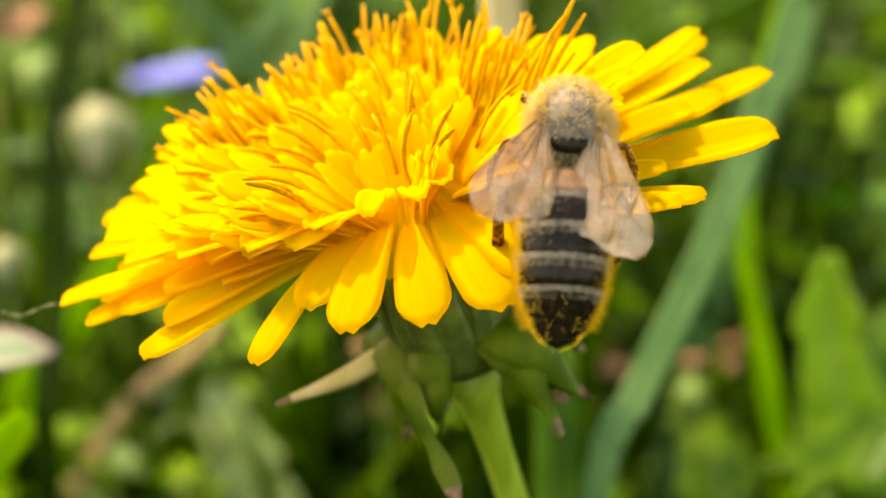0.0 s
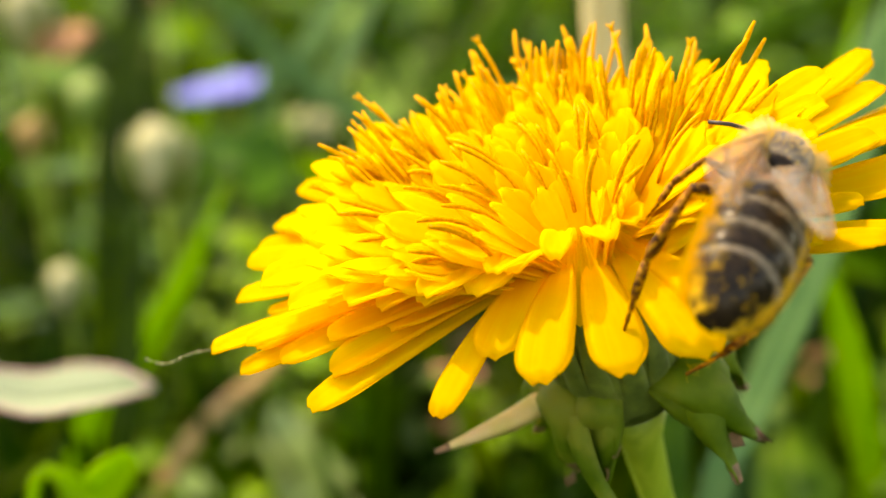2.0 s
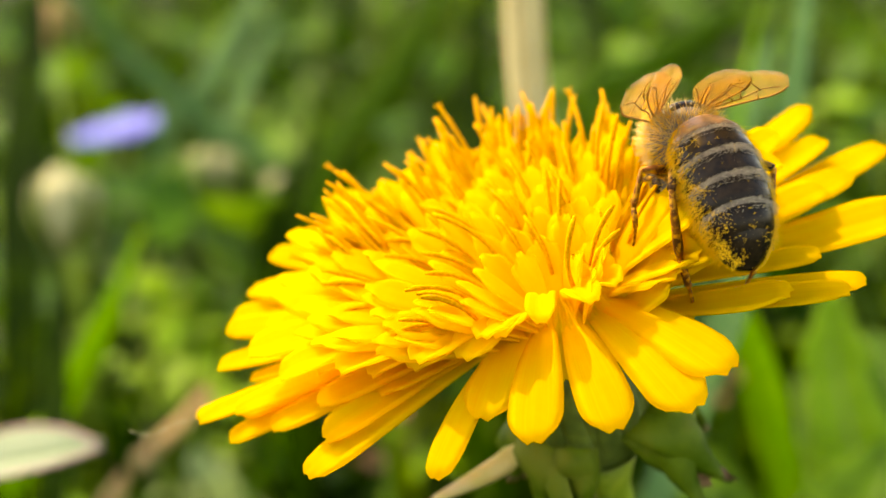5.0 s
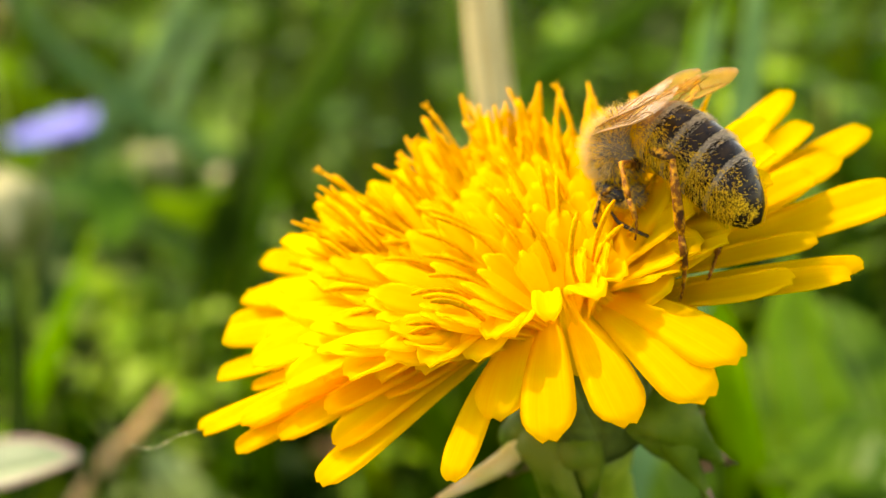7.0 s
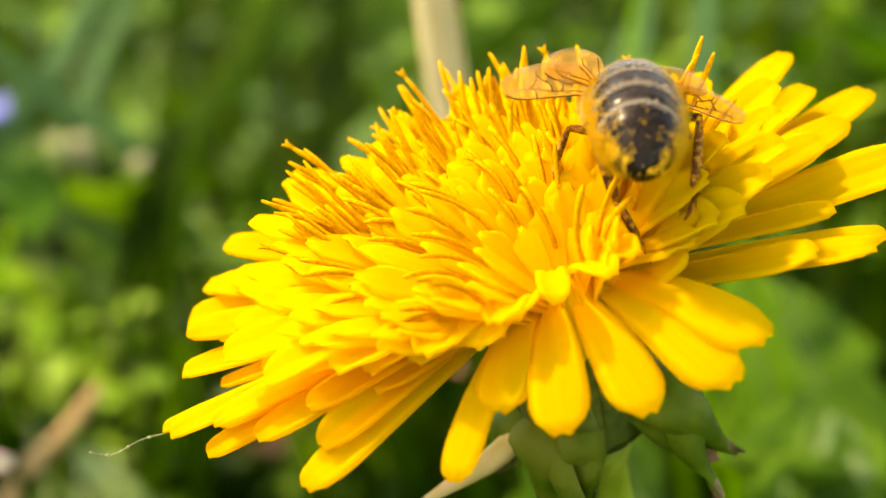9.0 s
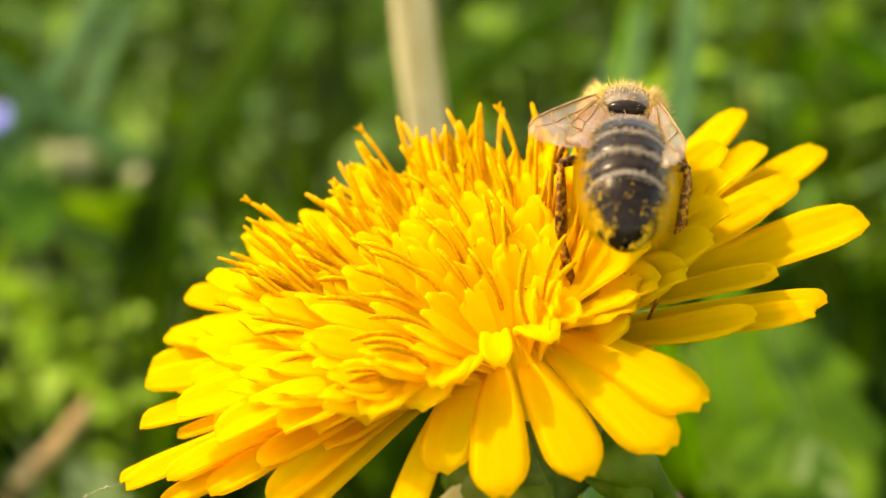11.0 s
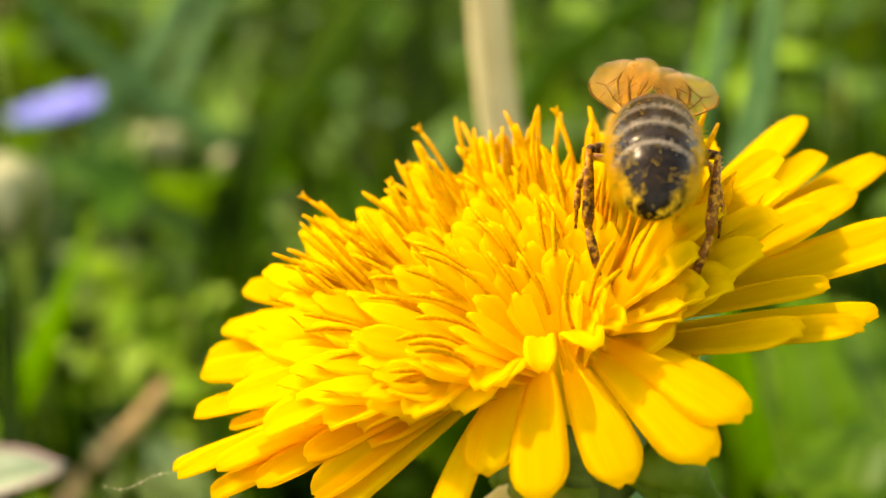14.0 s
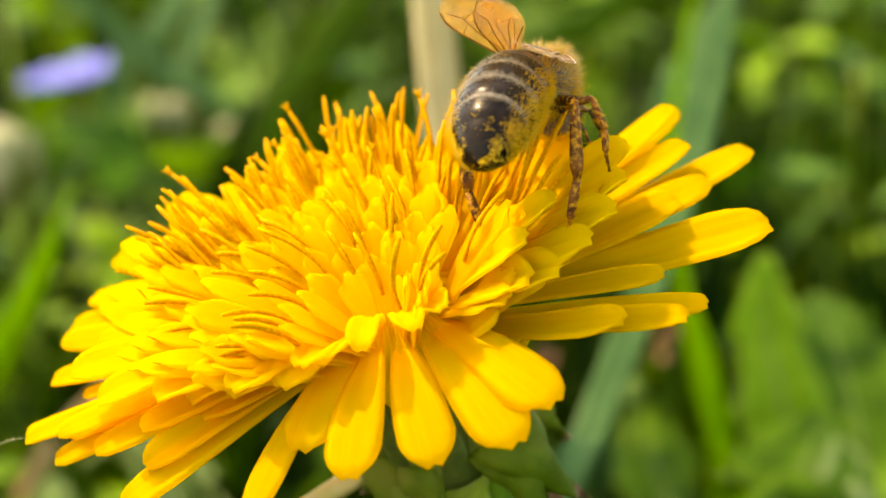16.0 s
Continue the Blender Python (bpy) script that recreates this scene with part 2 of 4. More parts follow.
# ---- mesh helpers ----
class Shape:
    """Vertices, faces, uv and material slots of one mesh."""

    def __init__(self):
        self.v, self.f, self.uv, self.m = [], [], [], []

    def sheet(self, grid, uv=None, slot=0, flip=False):
        """A grid of points, rows by columns."""
        base, rows, cols = len(self.v), len(grid), len(grid[0])
        for i, row in enumerate(grid):
            for j, p in enumerate(row):
                self.v.append(tuple(p))
                self.uv.append(uv[i][j] if uv else (i / max(1, rows - 1), j / max(1, cols - 1)))
        for i in range(rows - 1):
            for j in range(cols - 1):
                a, b, c, d = base + i * cols + j, base + i * cols + j + 1, base + (i + 1) * cols + j + 1, base + (i + 1) * cols + j
                self.f.append((a, d, c, b) if flip else (a, b, c, d))
                self.m.append(slot)

    def shell(self, grid, thick, slot=0, under=None):
        """A sheet with thickness: a face above, one below, and a rim."""
        rows, cols = len(grid), len(grid[0])
        g = np.array(grid, float)
        du, dv = np.gradient(g, axis=0), np.gradient(g, axis=1)
        nrm = np.cross(du, dv)
        nrm /= np.linalg.norm(nrm, axis=2, keepdims=True) + 1e-12
        top, low = g + nrm * thick / 2, g - nrm * thick / 2
        base = len(self.v)
        for lay in (top, low):
            for i in range(rows):
                for j in range(cols):
                    self.v.append(tuple(lay[i, j]))
                    self.uv.append((i / (rows - 1), j / (cols - 1)))
        o = rows * cols
        for i in range(rows - 1):
            for j in range(cols - 1):
                a, b, c, d = base + i * cols + j, base + i * cols + j + 1, base + (i + 1) * cols + j + 1, base + (i + 1) * cols + j
                self.f.append((a, d, c, b)), self.m.append(slot)
                self.f.append((a + o, b + o, c + o, d + o)), self.m.append(slot if under is None else under)
        ring = [(0, j) for j in range(cols)] + [(i, cols - 1) for i in range(1, rows)] + [(rows - 1, j) for j in range(cols - 2, -1, -1)] + [(i, 0) for i in range(rows - 2, 0, -1)]
        for k, (i, j) in enumerate(ring):
            i2, j2 = ring[(k + 1) % len(ring)]
            a, b = base + i * cols + j, base + i2 * cols + j2
            self.f.append((a, b, b + o, a + o)), self.m.append(slot)

    def tube(self, points, radii, sides=6, slot=0, flat=1.0):
        """A round rod along points."""
        pts = [Vector(p) for p in points]
        base = len(self.v)
        ref = None
        for i, p in enumerate(pts):
            d = (pts[min(i + 1, len(pts) - 1)] - pts[max(i - 1, 0)]).normalized()
            if ref is None:
                ref = d.orthogonal().normalized()
            ref = (ref - d * ref.dot(d)).normalized()
            other = d.cross(ref)
            for k in range(sides):
                a = 2 * math.pi * k / sides
                self.v.append(tuple(p + (ref * math.cos(a) + other * math.sin(a) * flat) * radii[i]))
                self.uv.append((i / (len(pts) - 1), k / sides))
        for i in range(len(pts) - 1):
            for k in range(sides):
                a, b = base + i * sides + k, base + i * sides + (k + 1) % sides
                self.f.append((a, b, b + sides, a + sides)), self.m.append(slot)
        self.f.append(tuple(base + k for k in reversed(range(sides)))), self.m.append(slot)
        self.f.append(tuple(base + (len(pts) - 1) * sides + k for k in range(sides))), self.m.append(slot)

    def ball(self, centre, radii, rings=10, sides=16, slot=0, turn=None, rough=0.0):
        base = len(self.v)
        for i in range(rings + 1):
            th = math.pi * i / rings
            for k in range(sides):
                a = 2 * math.pi * k / sides
                p = Vector((math.sin(th) * math.cos(a), math.sin(th) * math.sin(a), math.cos(th)))
                if rough:
                    p *= 1 + rough * noise.noise(p * 2.3 + Vector(centre) * 900)
                p = Vector((p.x * radii[0], p.y * radii[1], p.z * radii[2]))
                if turn:
                    p = turn @ p
                self.v.append(tuple(p + Vector(centre)))
                self.uv.append((i / rings, k / sides))
        for i in range(rings):
            for k in range(sides):
                a, b = base + i * sides + k, base + i * sides + (k + 1) % sides
                self.f.append((a, a + sides, b + sides, b)), self.m.append(slot)

    def spike(self, p, tip, r, slot=0):
        """A fine hair: three sides and a point."""
        d = (Vector(tip) - Vector(p)).normalized()
        a = d.orthogonal().normalized() * r
        b = d.cross(a)
        base = len(self.v)
        for q in (a, -0.5 * a + 0.87 * b, -0.5 * a - 0.87 * b):
            self.v.append(tuple(Vector(p) + q)), self.uv.append((0, 0))
        self.v.append(tuple(tip)), self.uv.append((1, 0))
        for x, y in ((0, 1), (1, 2), (2, 0)):
            self.f.append((base + x, base + y, base + 3)), self.m.append(slot)

    def mesh(self, name, materials, smooth=True):
        me = bpy.data.meshes.new(name)
        me.from_pydata(self.v, [], self.f)
        for m in materials if isinstance(materials, (list, tuple)) else [materials]:
            me.materials.append(m)
        me.polygons.foreach_set("material_index", self.m)
        me.polygons.foreach_set("use_smooth", [smooth] * len(self.f))
        lay = me.uv_layers.new(name="UVMap")
        loops = np.zeros(len(me.loops), dtype=np.int32)
        me.loops.foreach_get("vertex_index", loops)
        lay.data.foreach_set("uv", np.array(self.uv, dtype=np.float32)[loops].ravel())
        me.update()
        return me


def part(name, shape, materials, parent, label=""):
    """One mesh under a thing or under a part, in its parent's own space."""
    ob = new(name, shape.mesh(name, materials))
    ob.parent = parent
    return tagged(ob, label)


def thing(name, place, label, category, group="", kind=""):
    """An Empty at a thing's base."""
    ob = new(name)
    ob.empty_display_size = 0.01
    ob.matrix_basis = pose(*place)
    return tagged(ob, label, category, group, kind)


def solo(name, shape, materials, place, label, category, group="", kind=""):
    ob = new(name, shape.mesh(name, materials))
    ob.matrix_basis = pose(*place)
    return tagged(ob, label, category, group, kind)


# ---- the dandelion ----
FOOT = Vector((0.0085, 0.0150, 0.0))
CENTRE = Vector((0.001, 0.0035, 0.1385))
AXIS = Vector((-0.280, -0.320, 0.905)).normalized()
EX = (Vector((1, 0, 0)) - AXIS * AXIS.x).normalized()
EY = AXIS.cross(EX)


def head(x, y, z):
    """A point of the flower head, in millimetres across, back and along its axis, in the plant's space."""
    return CENTRE - FOOT + (EX * x + EY * y + AXIS * z) * MM


def disc(x, y, z):
    """The same about the point at the front of the disc from which its florets fan out."""
    return head(x - 0.2, y - 4.6, z)


def arc(r0, z0, r1, z1, bend):
    """The rise and the length of a strap that bends by bend degrees on its way from one radius and height to another."""
    half = radians(abs(bend)) / 2
    return math.degrees(math.atan2(z1 - z0, r1 - r0)) - bend / 2, math.hypot(r1 - r0, z1 - z0) * (half / math.sin(half) if half > 0.01 else 1.0)


def ligule(az, r0, z0, length, width, rise, bend, cup=0.25, sway=0.0, twist=0.0, rows=11, streak=False, thick=0.14, point=0.40, place=head):
    """A strap-shaped floret: from its foot r0 out and z0 up, it leaves at the angle rise and bends by bend degrees; a blunt, toothed tip."""
    s = Shape()
    cols = 7
    grid = []
    r, z, ang, side = r0, z0, radians(rise), 0.0
    step = length / (rows - 1)
    az = radians(az)
    for i in range(rows):
        u = i / (rows - 1)
        w = width * (0.20 + 0.80 * math.sin(min(1.0, u / 0.84) * 1.5708) ** 1.2) * (1.0 if u < 0.84 else 1 - 0.6 * point * ((u - 0.84) / 0.16) ** 2)
        tw = radians(twist) * u
        row = []
        for j in range(cols):
            q = j / (cols - 1) * 2 - 1
            tooth = (0.5 - abs((j % 2) - 0.0)) * 0.55 if i == rows - 1 else 0.0
            edge = -abs(q) ** 3.5 * max(0.0, (u - 0.80) / 0.20)
            along = tooth * width * 0.07 + edge * width * 0.28
            lift = cup * w * (q * q - 0.4) * (0.5 + 0.5 * u) + 0.045 * w * math.cos(q * 9.4)
            x_, y_ = q * w / 2 * math.cos(tw) - lift * math.sin(tw), q * w / 2 * math.sin(tw) + lift * math.cos(tw)
            rr = r + along * math.cos(ang) - y_ * math.sin(ang)
            zz = z + along * math.sin(ang) + y_ * math.cos(ang)
            ss = side + x_
            row.append(place(rr * math.cos(az) - ss * math.sin(az), rr * math.sin(az) + ss * math.cos(az), zz))
        grid.append(row)
        r += math.cos(ang) * step
        z += math.sin(ang) * step
        side += math.sin(radians(sway) * u) * step
        ang += radians(bend) / (rows - 1)
    s.shell(grid, thick * MM, 0, 1 if streak else 0)
    return s


def style(az, r0, z0, length, rise, bend, sway, fork=True, thick=0.20, place=disc):
    """A floret's style: a thin mealy rod that splits into two short arms."""
    s = Shape()
    az = radians(az)
    r, z, side, ang = r0, z0, 0.0, radians(rise)
    pts = []
    n_ = 9
    for i in range(n_):
        u = i / (n_ - 1)
        pts.append(place(r * math.cos(az) - side * math.sin(az), r * math.sin(az) + side * math.cos(az), z))
        r += math.cos(ang) * length / n_
        z += math.sin(ang) * length / n_
        side += math.sin(radians(sway) * u) * length / n_
        ang += radians(bend) / n_
    s.tube(pts, [thick * MM * (0.8 + 0.25 * math.sin(i * 2.1) * 0.4 + (0.25 if i > 3 else 0)) for i in range(n_ - 1)] + [thick * 0.6 * MM], 6)
    if fork:
        d = (pts[-1] - pts[-2]).normalized()
        across = d.cross(AXIS).normalized()
        for sg in (-1, 1):
            a = pts[-1]
            b = a + (d * 0.30 + across * sg * 0.10) * MM
            c = b + (d * 0.20 + across * sg * 0.14) * MM
            s.tube([a - d * 0.2 * MM, b, c], [thick * 0.75 * MM, thick * 0.62 * MM, thick * 0.35 * MM], 5)
    return s


def build_dandelion():
    rng = random.Random(11)
    plant = thing("dandelion", tuple(FOOT), "open bright yellow dandelion on a pale green stalk", "flower")
    # stalk: hollow-looking round scape, slightly bowed
    top = CENTRE - AXIS * 0.0105
    s = Shape()
    pts = []
    low = CENTRE - AXIS * 0.024
    for i in range(13):
        u = i / 12
        p = FOOT * (1 - u) ** 2 + (low - AXIS * 0.010 - Vector((0, 0, 0.030))) * 2 * u * (1 - u) + low * u * u
        pts.append(p - FOOT)
    pts += [CENTRE - AXIS * d - FOOT for d in (0.019, 0.014, 0.0105)]
    s.tube([Vector(p) for p in pts], [0.00108] * 13 + [0.0011, 0.0014, 0.0026], 16)
    part("stalk", s, STALK, plant, "pale green hollow stalk")
    # cup below the florets
    s = Shape()
    prof = [(2.0, -10.8), (3.0, -10.2), (3.9, -8.6), (4.2, -6.0), (4.1, -3.2), (4.0, -1.2), (3.2, 0.2), (1.8, 0.8), (0.1, 1.0)]
    g = [[head(r * math.cos(a), r * math.sin(a), z) for a in [2 * math.pi * k / 24 for k in range(25)]] for r, z in prof]
    s.sheet(g, flip=False)
    cup = part("involucre", s, INVOLUCRE, plant, "dark green cup of bracts")
    # the packed tubes of the florets: a ribbed mound
    s = Shape()
    g = []
    for r, z in ((5.4, 0.8), (5.2, 2.2), (4.6, 3.2), (3.8, 3.8), (2.8, 4.2), (1.8, 4.5), (0.9, 4.7), (0.05, 4.8)):
        row = []
        for k in range(241):
            a = 2 * math.pi * k / 240
            rib = 0.16 * math.sin(a * 60) * min(1, r / 3) + 0.5 * noise.noise(Vector((r * 0.5, 6 * math.cos(a), 6 * math.sin(a))))
            row.append(head(0.2 + r * math.cos(a), r * math.sin(a) - 1.0, z + rib))
        g.append(row)
    s.sheet(g, flip=False)
    part("receptacle", s, PETAL, plant, "yellow bed of packed floret tubes")
    for k in range(14):
        a = 360 / 14 * k + rng.uniform(-4, 4)
        s = Shape()
        g = []
        for i in range(7):
            u = i / 6
            zz = -9.6 + 9.4 * u
            rr = 3.4 + 1.1 * math.sin(min(1, u * 1.15) * 2.3) - 0.2 * u
            w = 1.8 * (1 - 0.75 * u ** 2)
            row = []
            for j in range(5):
                q = j / 4 * 2 - 1
                b = radians(a) + q * w / 2 / rr
                row.append(head((rr - 0.12 * q * q) * math.cos(b), (rr - 0.12 * q * q) * math.sin(b), zz))
            g.append(row)
        s.shell(g, 0.25 * MM)
        part("inner_bract", s, INVOLUCRE, cup)

    # outer bracts, bent back: azimuth, length, width, how far they fall, curl, kind
    near = (
        (-166, 9.2, 2.5, -30, 22, 0, 1), (-150, 7.8, 3.8, -2, -96, 6, 0), (-178, 8.0, 3.4, -4, -84, -6, 0), (-160, 8.4, 1.8, -58, -24, 6, 0), (-138, 10.6, 1.9, -34, -46, 24, 0), (-114, 6.0, 2.6, 0, -104, 4, 0),
        (-104, 6.8, 1.9, -34, -52, -6, 0), (-60, 6.4, 1.7, -36, -40, 14, 0), (-48, 10.0, 3.4, 8, -88, 14, 0), (-34, 9.6, 2.8, -14, -60, -10, 0), (-22, 9.4, 4.0, 16, -104, -8, 0), (4, 10.5, 2.6, -16, -66, 10, 0))
    far = tuple((a, 9.0, 2.6, -22, -68, 0, 0) for a in (40, 80, 120, 158))
    for az, length, w, rise, bend, sway, pale in near + far:
        s = Shape()
        grid = []
        length, w = length * (1 if pale else 0.90), w * (1 if pale else 0.98)
        rows, r, z, ang, side = 10, 3.6, -6.6, radians(rise), 0.0
        a0 = radians(az)
        for i in range(rows):
            u = i / (rows - 1)
            wd = w * (0.75 + 0.5 * math.sin(u * 2.2)) * (1 - u ** (3 if pale else 2.2) * 0.88) * (0.85 if pale else 1)
            roll = (2.6 if pale else 1.25) * (0.4 + u)
            row = []
            for j in range(7):
                q = j / 6 * 2 - 1
                th = q * roll
                x_ = wd / 2 * math.sin(th) / max(0.4, roll) * 1.2
                y_ = -wd / 2 * (1 - math.cos(th)) / max(0.4, roll) * 1.2 + 0.05 * math.cos(q * 8) + (0 if pale else 0.46 * u * math.sin(9 * u + 2.6 * q + az) + 0.55 * u * q * math.sin(6 * u + az * 3))
                rr, zz, ss = r - y_ * math.sin(ang), z + y_ * math.cos(ang), side + x_
                row.append(head(rr * math.cos(a0) - ss * math.sin(a0), rr * math.sin(a0) + ss * math.cos(a0), zz))
            grid.append(row)
            st = length / (rows - 1)
            r += math.cos(ang) * st
            z += math.sin(ang) * st
            side += math.sin(radians(sway) * (1 + u)) * st
            ang += radians(bend) / (rows - 1) * (2.2 if u < 0.4 else 0.12)
        s.shell(grid, 0.20 * MM)
        b = part("outer_bract", s, [BRACT_PALE if pale else BRACT, BRACT_TIP], cup, "pale bent-back bract with a pinkish tip" if pale else "green bent-back bract")
        n_top = (rows - 1) * 6 * 2
        for k in range(n_top):
            if (k // 2) // 6 >= rows - 2:
                b.data.polygons[k].material_index = 1

    # outer ring of florets: azimuth, reach, width, height of the tip over the disc, bend
    LEFT = ((-179, 23.4, 1.7, 0.4, -8), (-176, 22.8, 2.2, 1.4, -10), (-170, 21.3, 2.4, 0.5, -14), (-165, 18.6, 2.6, 1.6, -16), (-151, 18.4, 3.0, 1.2, -12), (-156, 12.4, 3.0, 2.6, -12), (148, 20.6, 2.8, 3.6, -6), (154, 21.4, 3.0, 2.4, -6), (161, 21.9, 3.3, 2.0, -8), (167, 21.4, 2.6, 2.6, -8), (173, 21.8, 2.6, 1.6, -10), (139, 17.6, 2.6, 2.4, -6))
    FRONT = ((-126, 14.9, 2.0, 1.1, -34), (-120, 11.5, 2.9, 2.6, -40), (-103.5, 13.1, 3.0, 2.4, -40), (-84.5, 12.8, 3.0, 1.8, -42), (-66, 14.0, 3.4, 1.9, -40), (-56, 13.9, 3.4, 2.6, -38))
    RIGHT = ((-33, 14.4, 2.5, 3.9, 10), (-27, 17.2, 2.2, 2.8, 4), (-20, 17.8, 1.8, 1.6, -4), (-12, 15.5, 1.8, 2.4, -8), (1, 21.8, 3.5, 1.2, 6), (9, 17.6, 3.2, 2.4, 4), (14, 20.0, 2.6, 1.8, 2), (20, 24.4, 3.0, 0.3, 4), (24, 21.0, 2.6, 2.0, 4), (31, 22.4, 2.4, 2.8, 6), (36, 24.2, 2.4, 0.8, 6))
    BACK = ((50, 19, 2.8, 1, -6), (62, 18, 2.8, 0, -8), (74, 17, 2.8, 0, -8), (87, 17, 2.8, 0, -8), (99, 17, 2.8, 0, -8), (112, 17, 2.8, 0, -8), (126, 17, 2.8, 1, -8))
    beside = tuple((az + (4 if k % 2 else -4), reach * (0.84 + 0.05 * (k % 3)), w * 0.85, high + 0.7 + 0.3 * (k % 2), bend - 3) for k, (az, reach, w, high, bend) in enumerate(LEFT) if reach > 17.5)
    LEFT = tuple((az, reach, w * 0.86, high, bend) for az, reach, w, high, bend in LEFT)
    for az, reach, w, high, bend in LEFT + beside + FRONT + RIGHT + BACK:
        low = 3.0 if -130 < az < -50 else 1.4
        rise, length = arc(3.0, low, reach, high, bend)
        s = ligule(az, 3.0, low, length, w, rise, bend, cup=rng.uniform(-0.16, -0.04) if -130 < az < -50 else rng.uniform(0.04, 0.22), sway=rng.uniform(-3, 3), twist=rng.uniform(-8, 8), streak=-52 < az < 45, rows=14)
        part("ray_floret", s, [PETAL_RAY_SHADE, PETAL_BACK], plant)

    s = ligule(-43, 6.6, 1.4, 2.6, 1.0, -4, 60, cup=0.7, sway=30, twist=70, rows=10, thick=0.16)
    part("withered_floret", s, [PETAL_BACK, PETAL_BACK], plant, "small brown withered floret")
    # the florets that overhang the front and the right of the disc: azimuth, foot, reach, height of the tip, width, bend
    for az, foot, reach, high, w, bend in ((-34, 3.2, 9.7, 6.2, 3.1, -24), (-42, 3.2, 9.0, 5.6, 2.8, -34), (-27, 3.0, 11.0, 6.0, 3.0, -24), (-18, 3.0, 12.4, 6.4, 3.0, -18), (-8, 3.0, 13.6, 6.4, 3.0, -14), (2, 3.0, 14.6, 6.4, 3.0, -12), (12, 3.0, 15.8, 6.4, 2.8, -10), (-24, 3.0, 9.2, 7.4, 2.6, -20), (-6, 3.0, 10.6, 7.6, 2.6, -18), (-99, 3.4, 8.1, 6.0, 1.7, -120), (-78, 3.2, 7.8, 6.2, 1.8, -100), (-62, 3.2, 7.6, 6.6, 2.0, -70),
                                           (-115, 3.2, 8.4, 5.8, 2.2, -70), (-128, 3.2, 9.8, 5.2, 2.5, -60), (-142, 3.2, 11.2, 4.8, 2.6, -50), (-152, 3.2, 12.8, 4.5, 2.6, -44), (-164, 3.4, 15.0, 4.2, 2.5, -36), (-172, 3.4, 16.8, 4.0, 2.5, -30),
                                           (-122, 3.2, 9.0, 6.3, 2.4, -50), (-139, 3.2, 11.4, 6.0, 2.8, -40), (-153, 3.2, 14.2, 5.6, 2.9, -30), (-166, 3.4, 17.0, 5.2, 2.9, -22), (-176, 3.4, 18.4, 5.0, 2.8, -18)):
        rise, length = arc(foot, 2.4, reach, high, bend)
        s = ligule(az, foot, 2.4, length, w, rise, bend, cup=rng.uniform(0.1, 0.3), sway=rng.uniform(-6, 6), twist=rng.uniform(-10, 10), streak=az > -50, rows=13)
        part("ray_floret", s, [PETAL, PETAL_BACK], plant)

    # disc florets, fanning out from the front edge of the disc: upright and short there, long and leaning behind
    total = 170
    for k in range(total):
        q = math.sqrt((k + 0.5) / total)
        az = -14 + 210 * ((k * 0.618034) % 1.0) + rng.uniform(-5, 5)
        reach = float(np.interp(az, (-20, 5, 20, 43, 80, 100, 119, 138, 164, 180, 200), (5.5, 10.0, 14.2, 18.2, 19.0, 20.0, 21.2, 20.6, 18.2, 14.5, 9.5)))
        right = max(0.0, math.cos(radians(az - 10)))
        if (az < 45 and rng.random() < 0.55) or (az > 150 and rng.random() < 0.35):
            continue
        foot, lift = q * float(np.interp(az, (-20, 20, 90, 160, 200), (2.5, 5.0, 8.2, 5.5, 2.5))), 3.6 - 1.2 * q
        tip_r = 0.5 + (reach - 0.5) * q ** (0.75 if az > 150 else 1.0) * rng.uniform(0.86, 1.07)
        tip_z = 7.0 + 1.0 * math.sin(math.pi * q) - 1.2 * q * q + rng.uniform(-0.35, 0.4) - 0.6 * right * q
        bend = -(6 + 16 * q) + rng.uniform(-12, 12)
        rise, ln = arc(foot, lift, tip_r, tip_z, bend)
        s = ligule(az, foot, lift, ln, rng.uniform(1.7, 2.5) * (0.9 + 0.1 * q) * (1.2 if az < 50 else 1.0), rise, bend, cup=rng.uniform(-0.06, 0.10), sway=rng.uniform(-12, 12), twist=rng.uniform(-12, 12), rows=12, thick=0.09, point=0.95, place=disc)
        floret = part("ray_floret", s, [PETAL, PETAL_BACK], plant)
        rim = 25 < az < 152 and q > 0.72
        if (right > 0.7 and rng.random() < 0.55) or rng.random() < (0.04 if rim else 0.62 if az > 146 else 0.36) or az < -5:
            continue
        # the style leaves the mouth of the tube and stands free of the strap, bowed outwards
        u = rng.uniform(0.42, 0.58)
        mid = radians(rise + bend * u / 2)
        r1, z1 = foot + math.cos(mid) * ln * u, lift + math.sin(mid) * ln * u + 0.2
        now = rise + bend * u
        if rim:
            s = style(az + rng.uniform(-3, 3), r1, z1, ln * (1 - u) + rng.uniform(0.4, 1.5) - (1.3 if az > 125 else 0.6 if az > 105 else 0), now + rng.uniform(8, 26), rng.uniform(-26, 4), rng.uniform(-22, 22), fork=rng.random() < 0.18, thick=rng.uniform(0.13, 0.165))
        else:
            s = style(az + rng.uniform(-4, 4), r1, z1, rng.uniform(3.8, 5.8), now + rng.uniform(10, 28), rng.uniform(-76, -30), rng.uniform(-6, 52), fork=rng.random() < 0.12, thick=rng.uniform(0.13, 0.16))
        part("style", s, STYLE, floret)
        for _ in range(2 if rim else 0):
            s = style(az + rng.uniform(-6, 6), r1 - 0.6, z1, ln * (1 - u) + rng.uniform(0.3, 1.4) - (1.2 if az > 125 else 0.5 if az > 105 else 0), now + rng.uniform(14, 34), rng.uniform(-24, 4), rng.uniform(-26, 26), fork=rng.random() < 0.2, thick=rng.uniform(0.12, 0.155))
            part("style", s, STYLE, floret)
    return plant


build_dandelion()


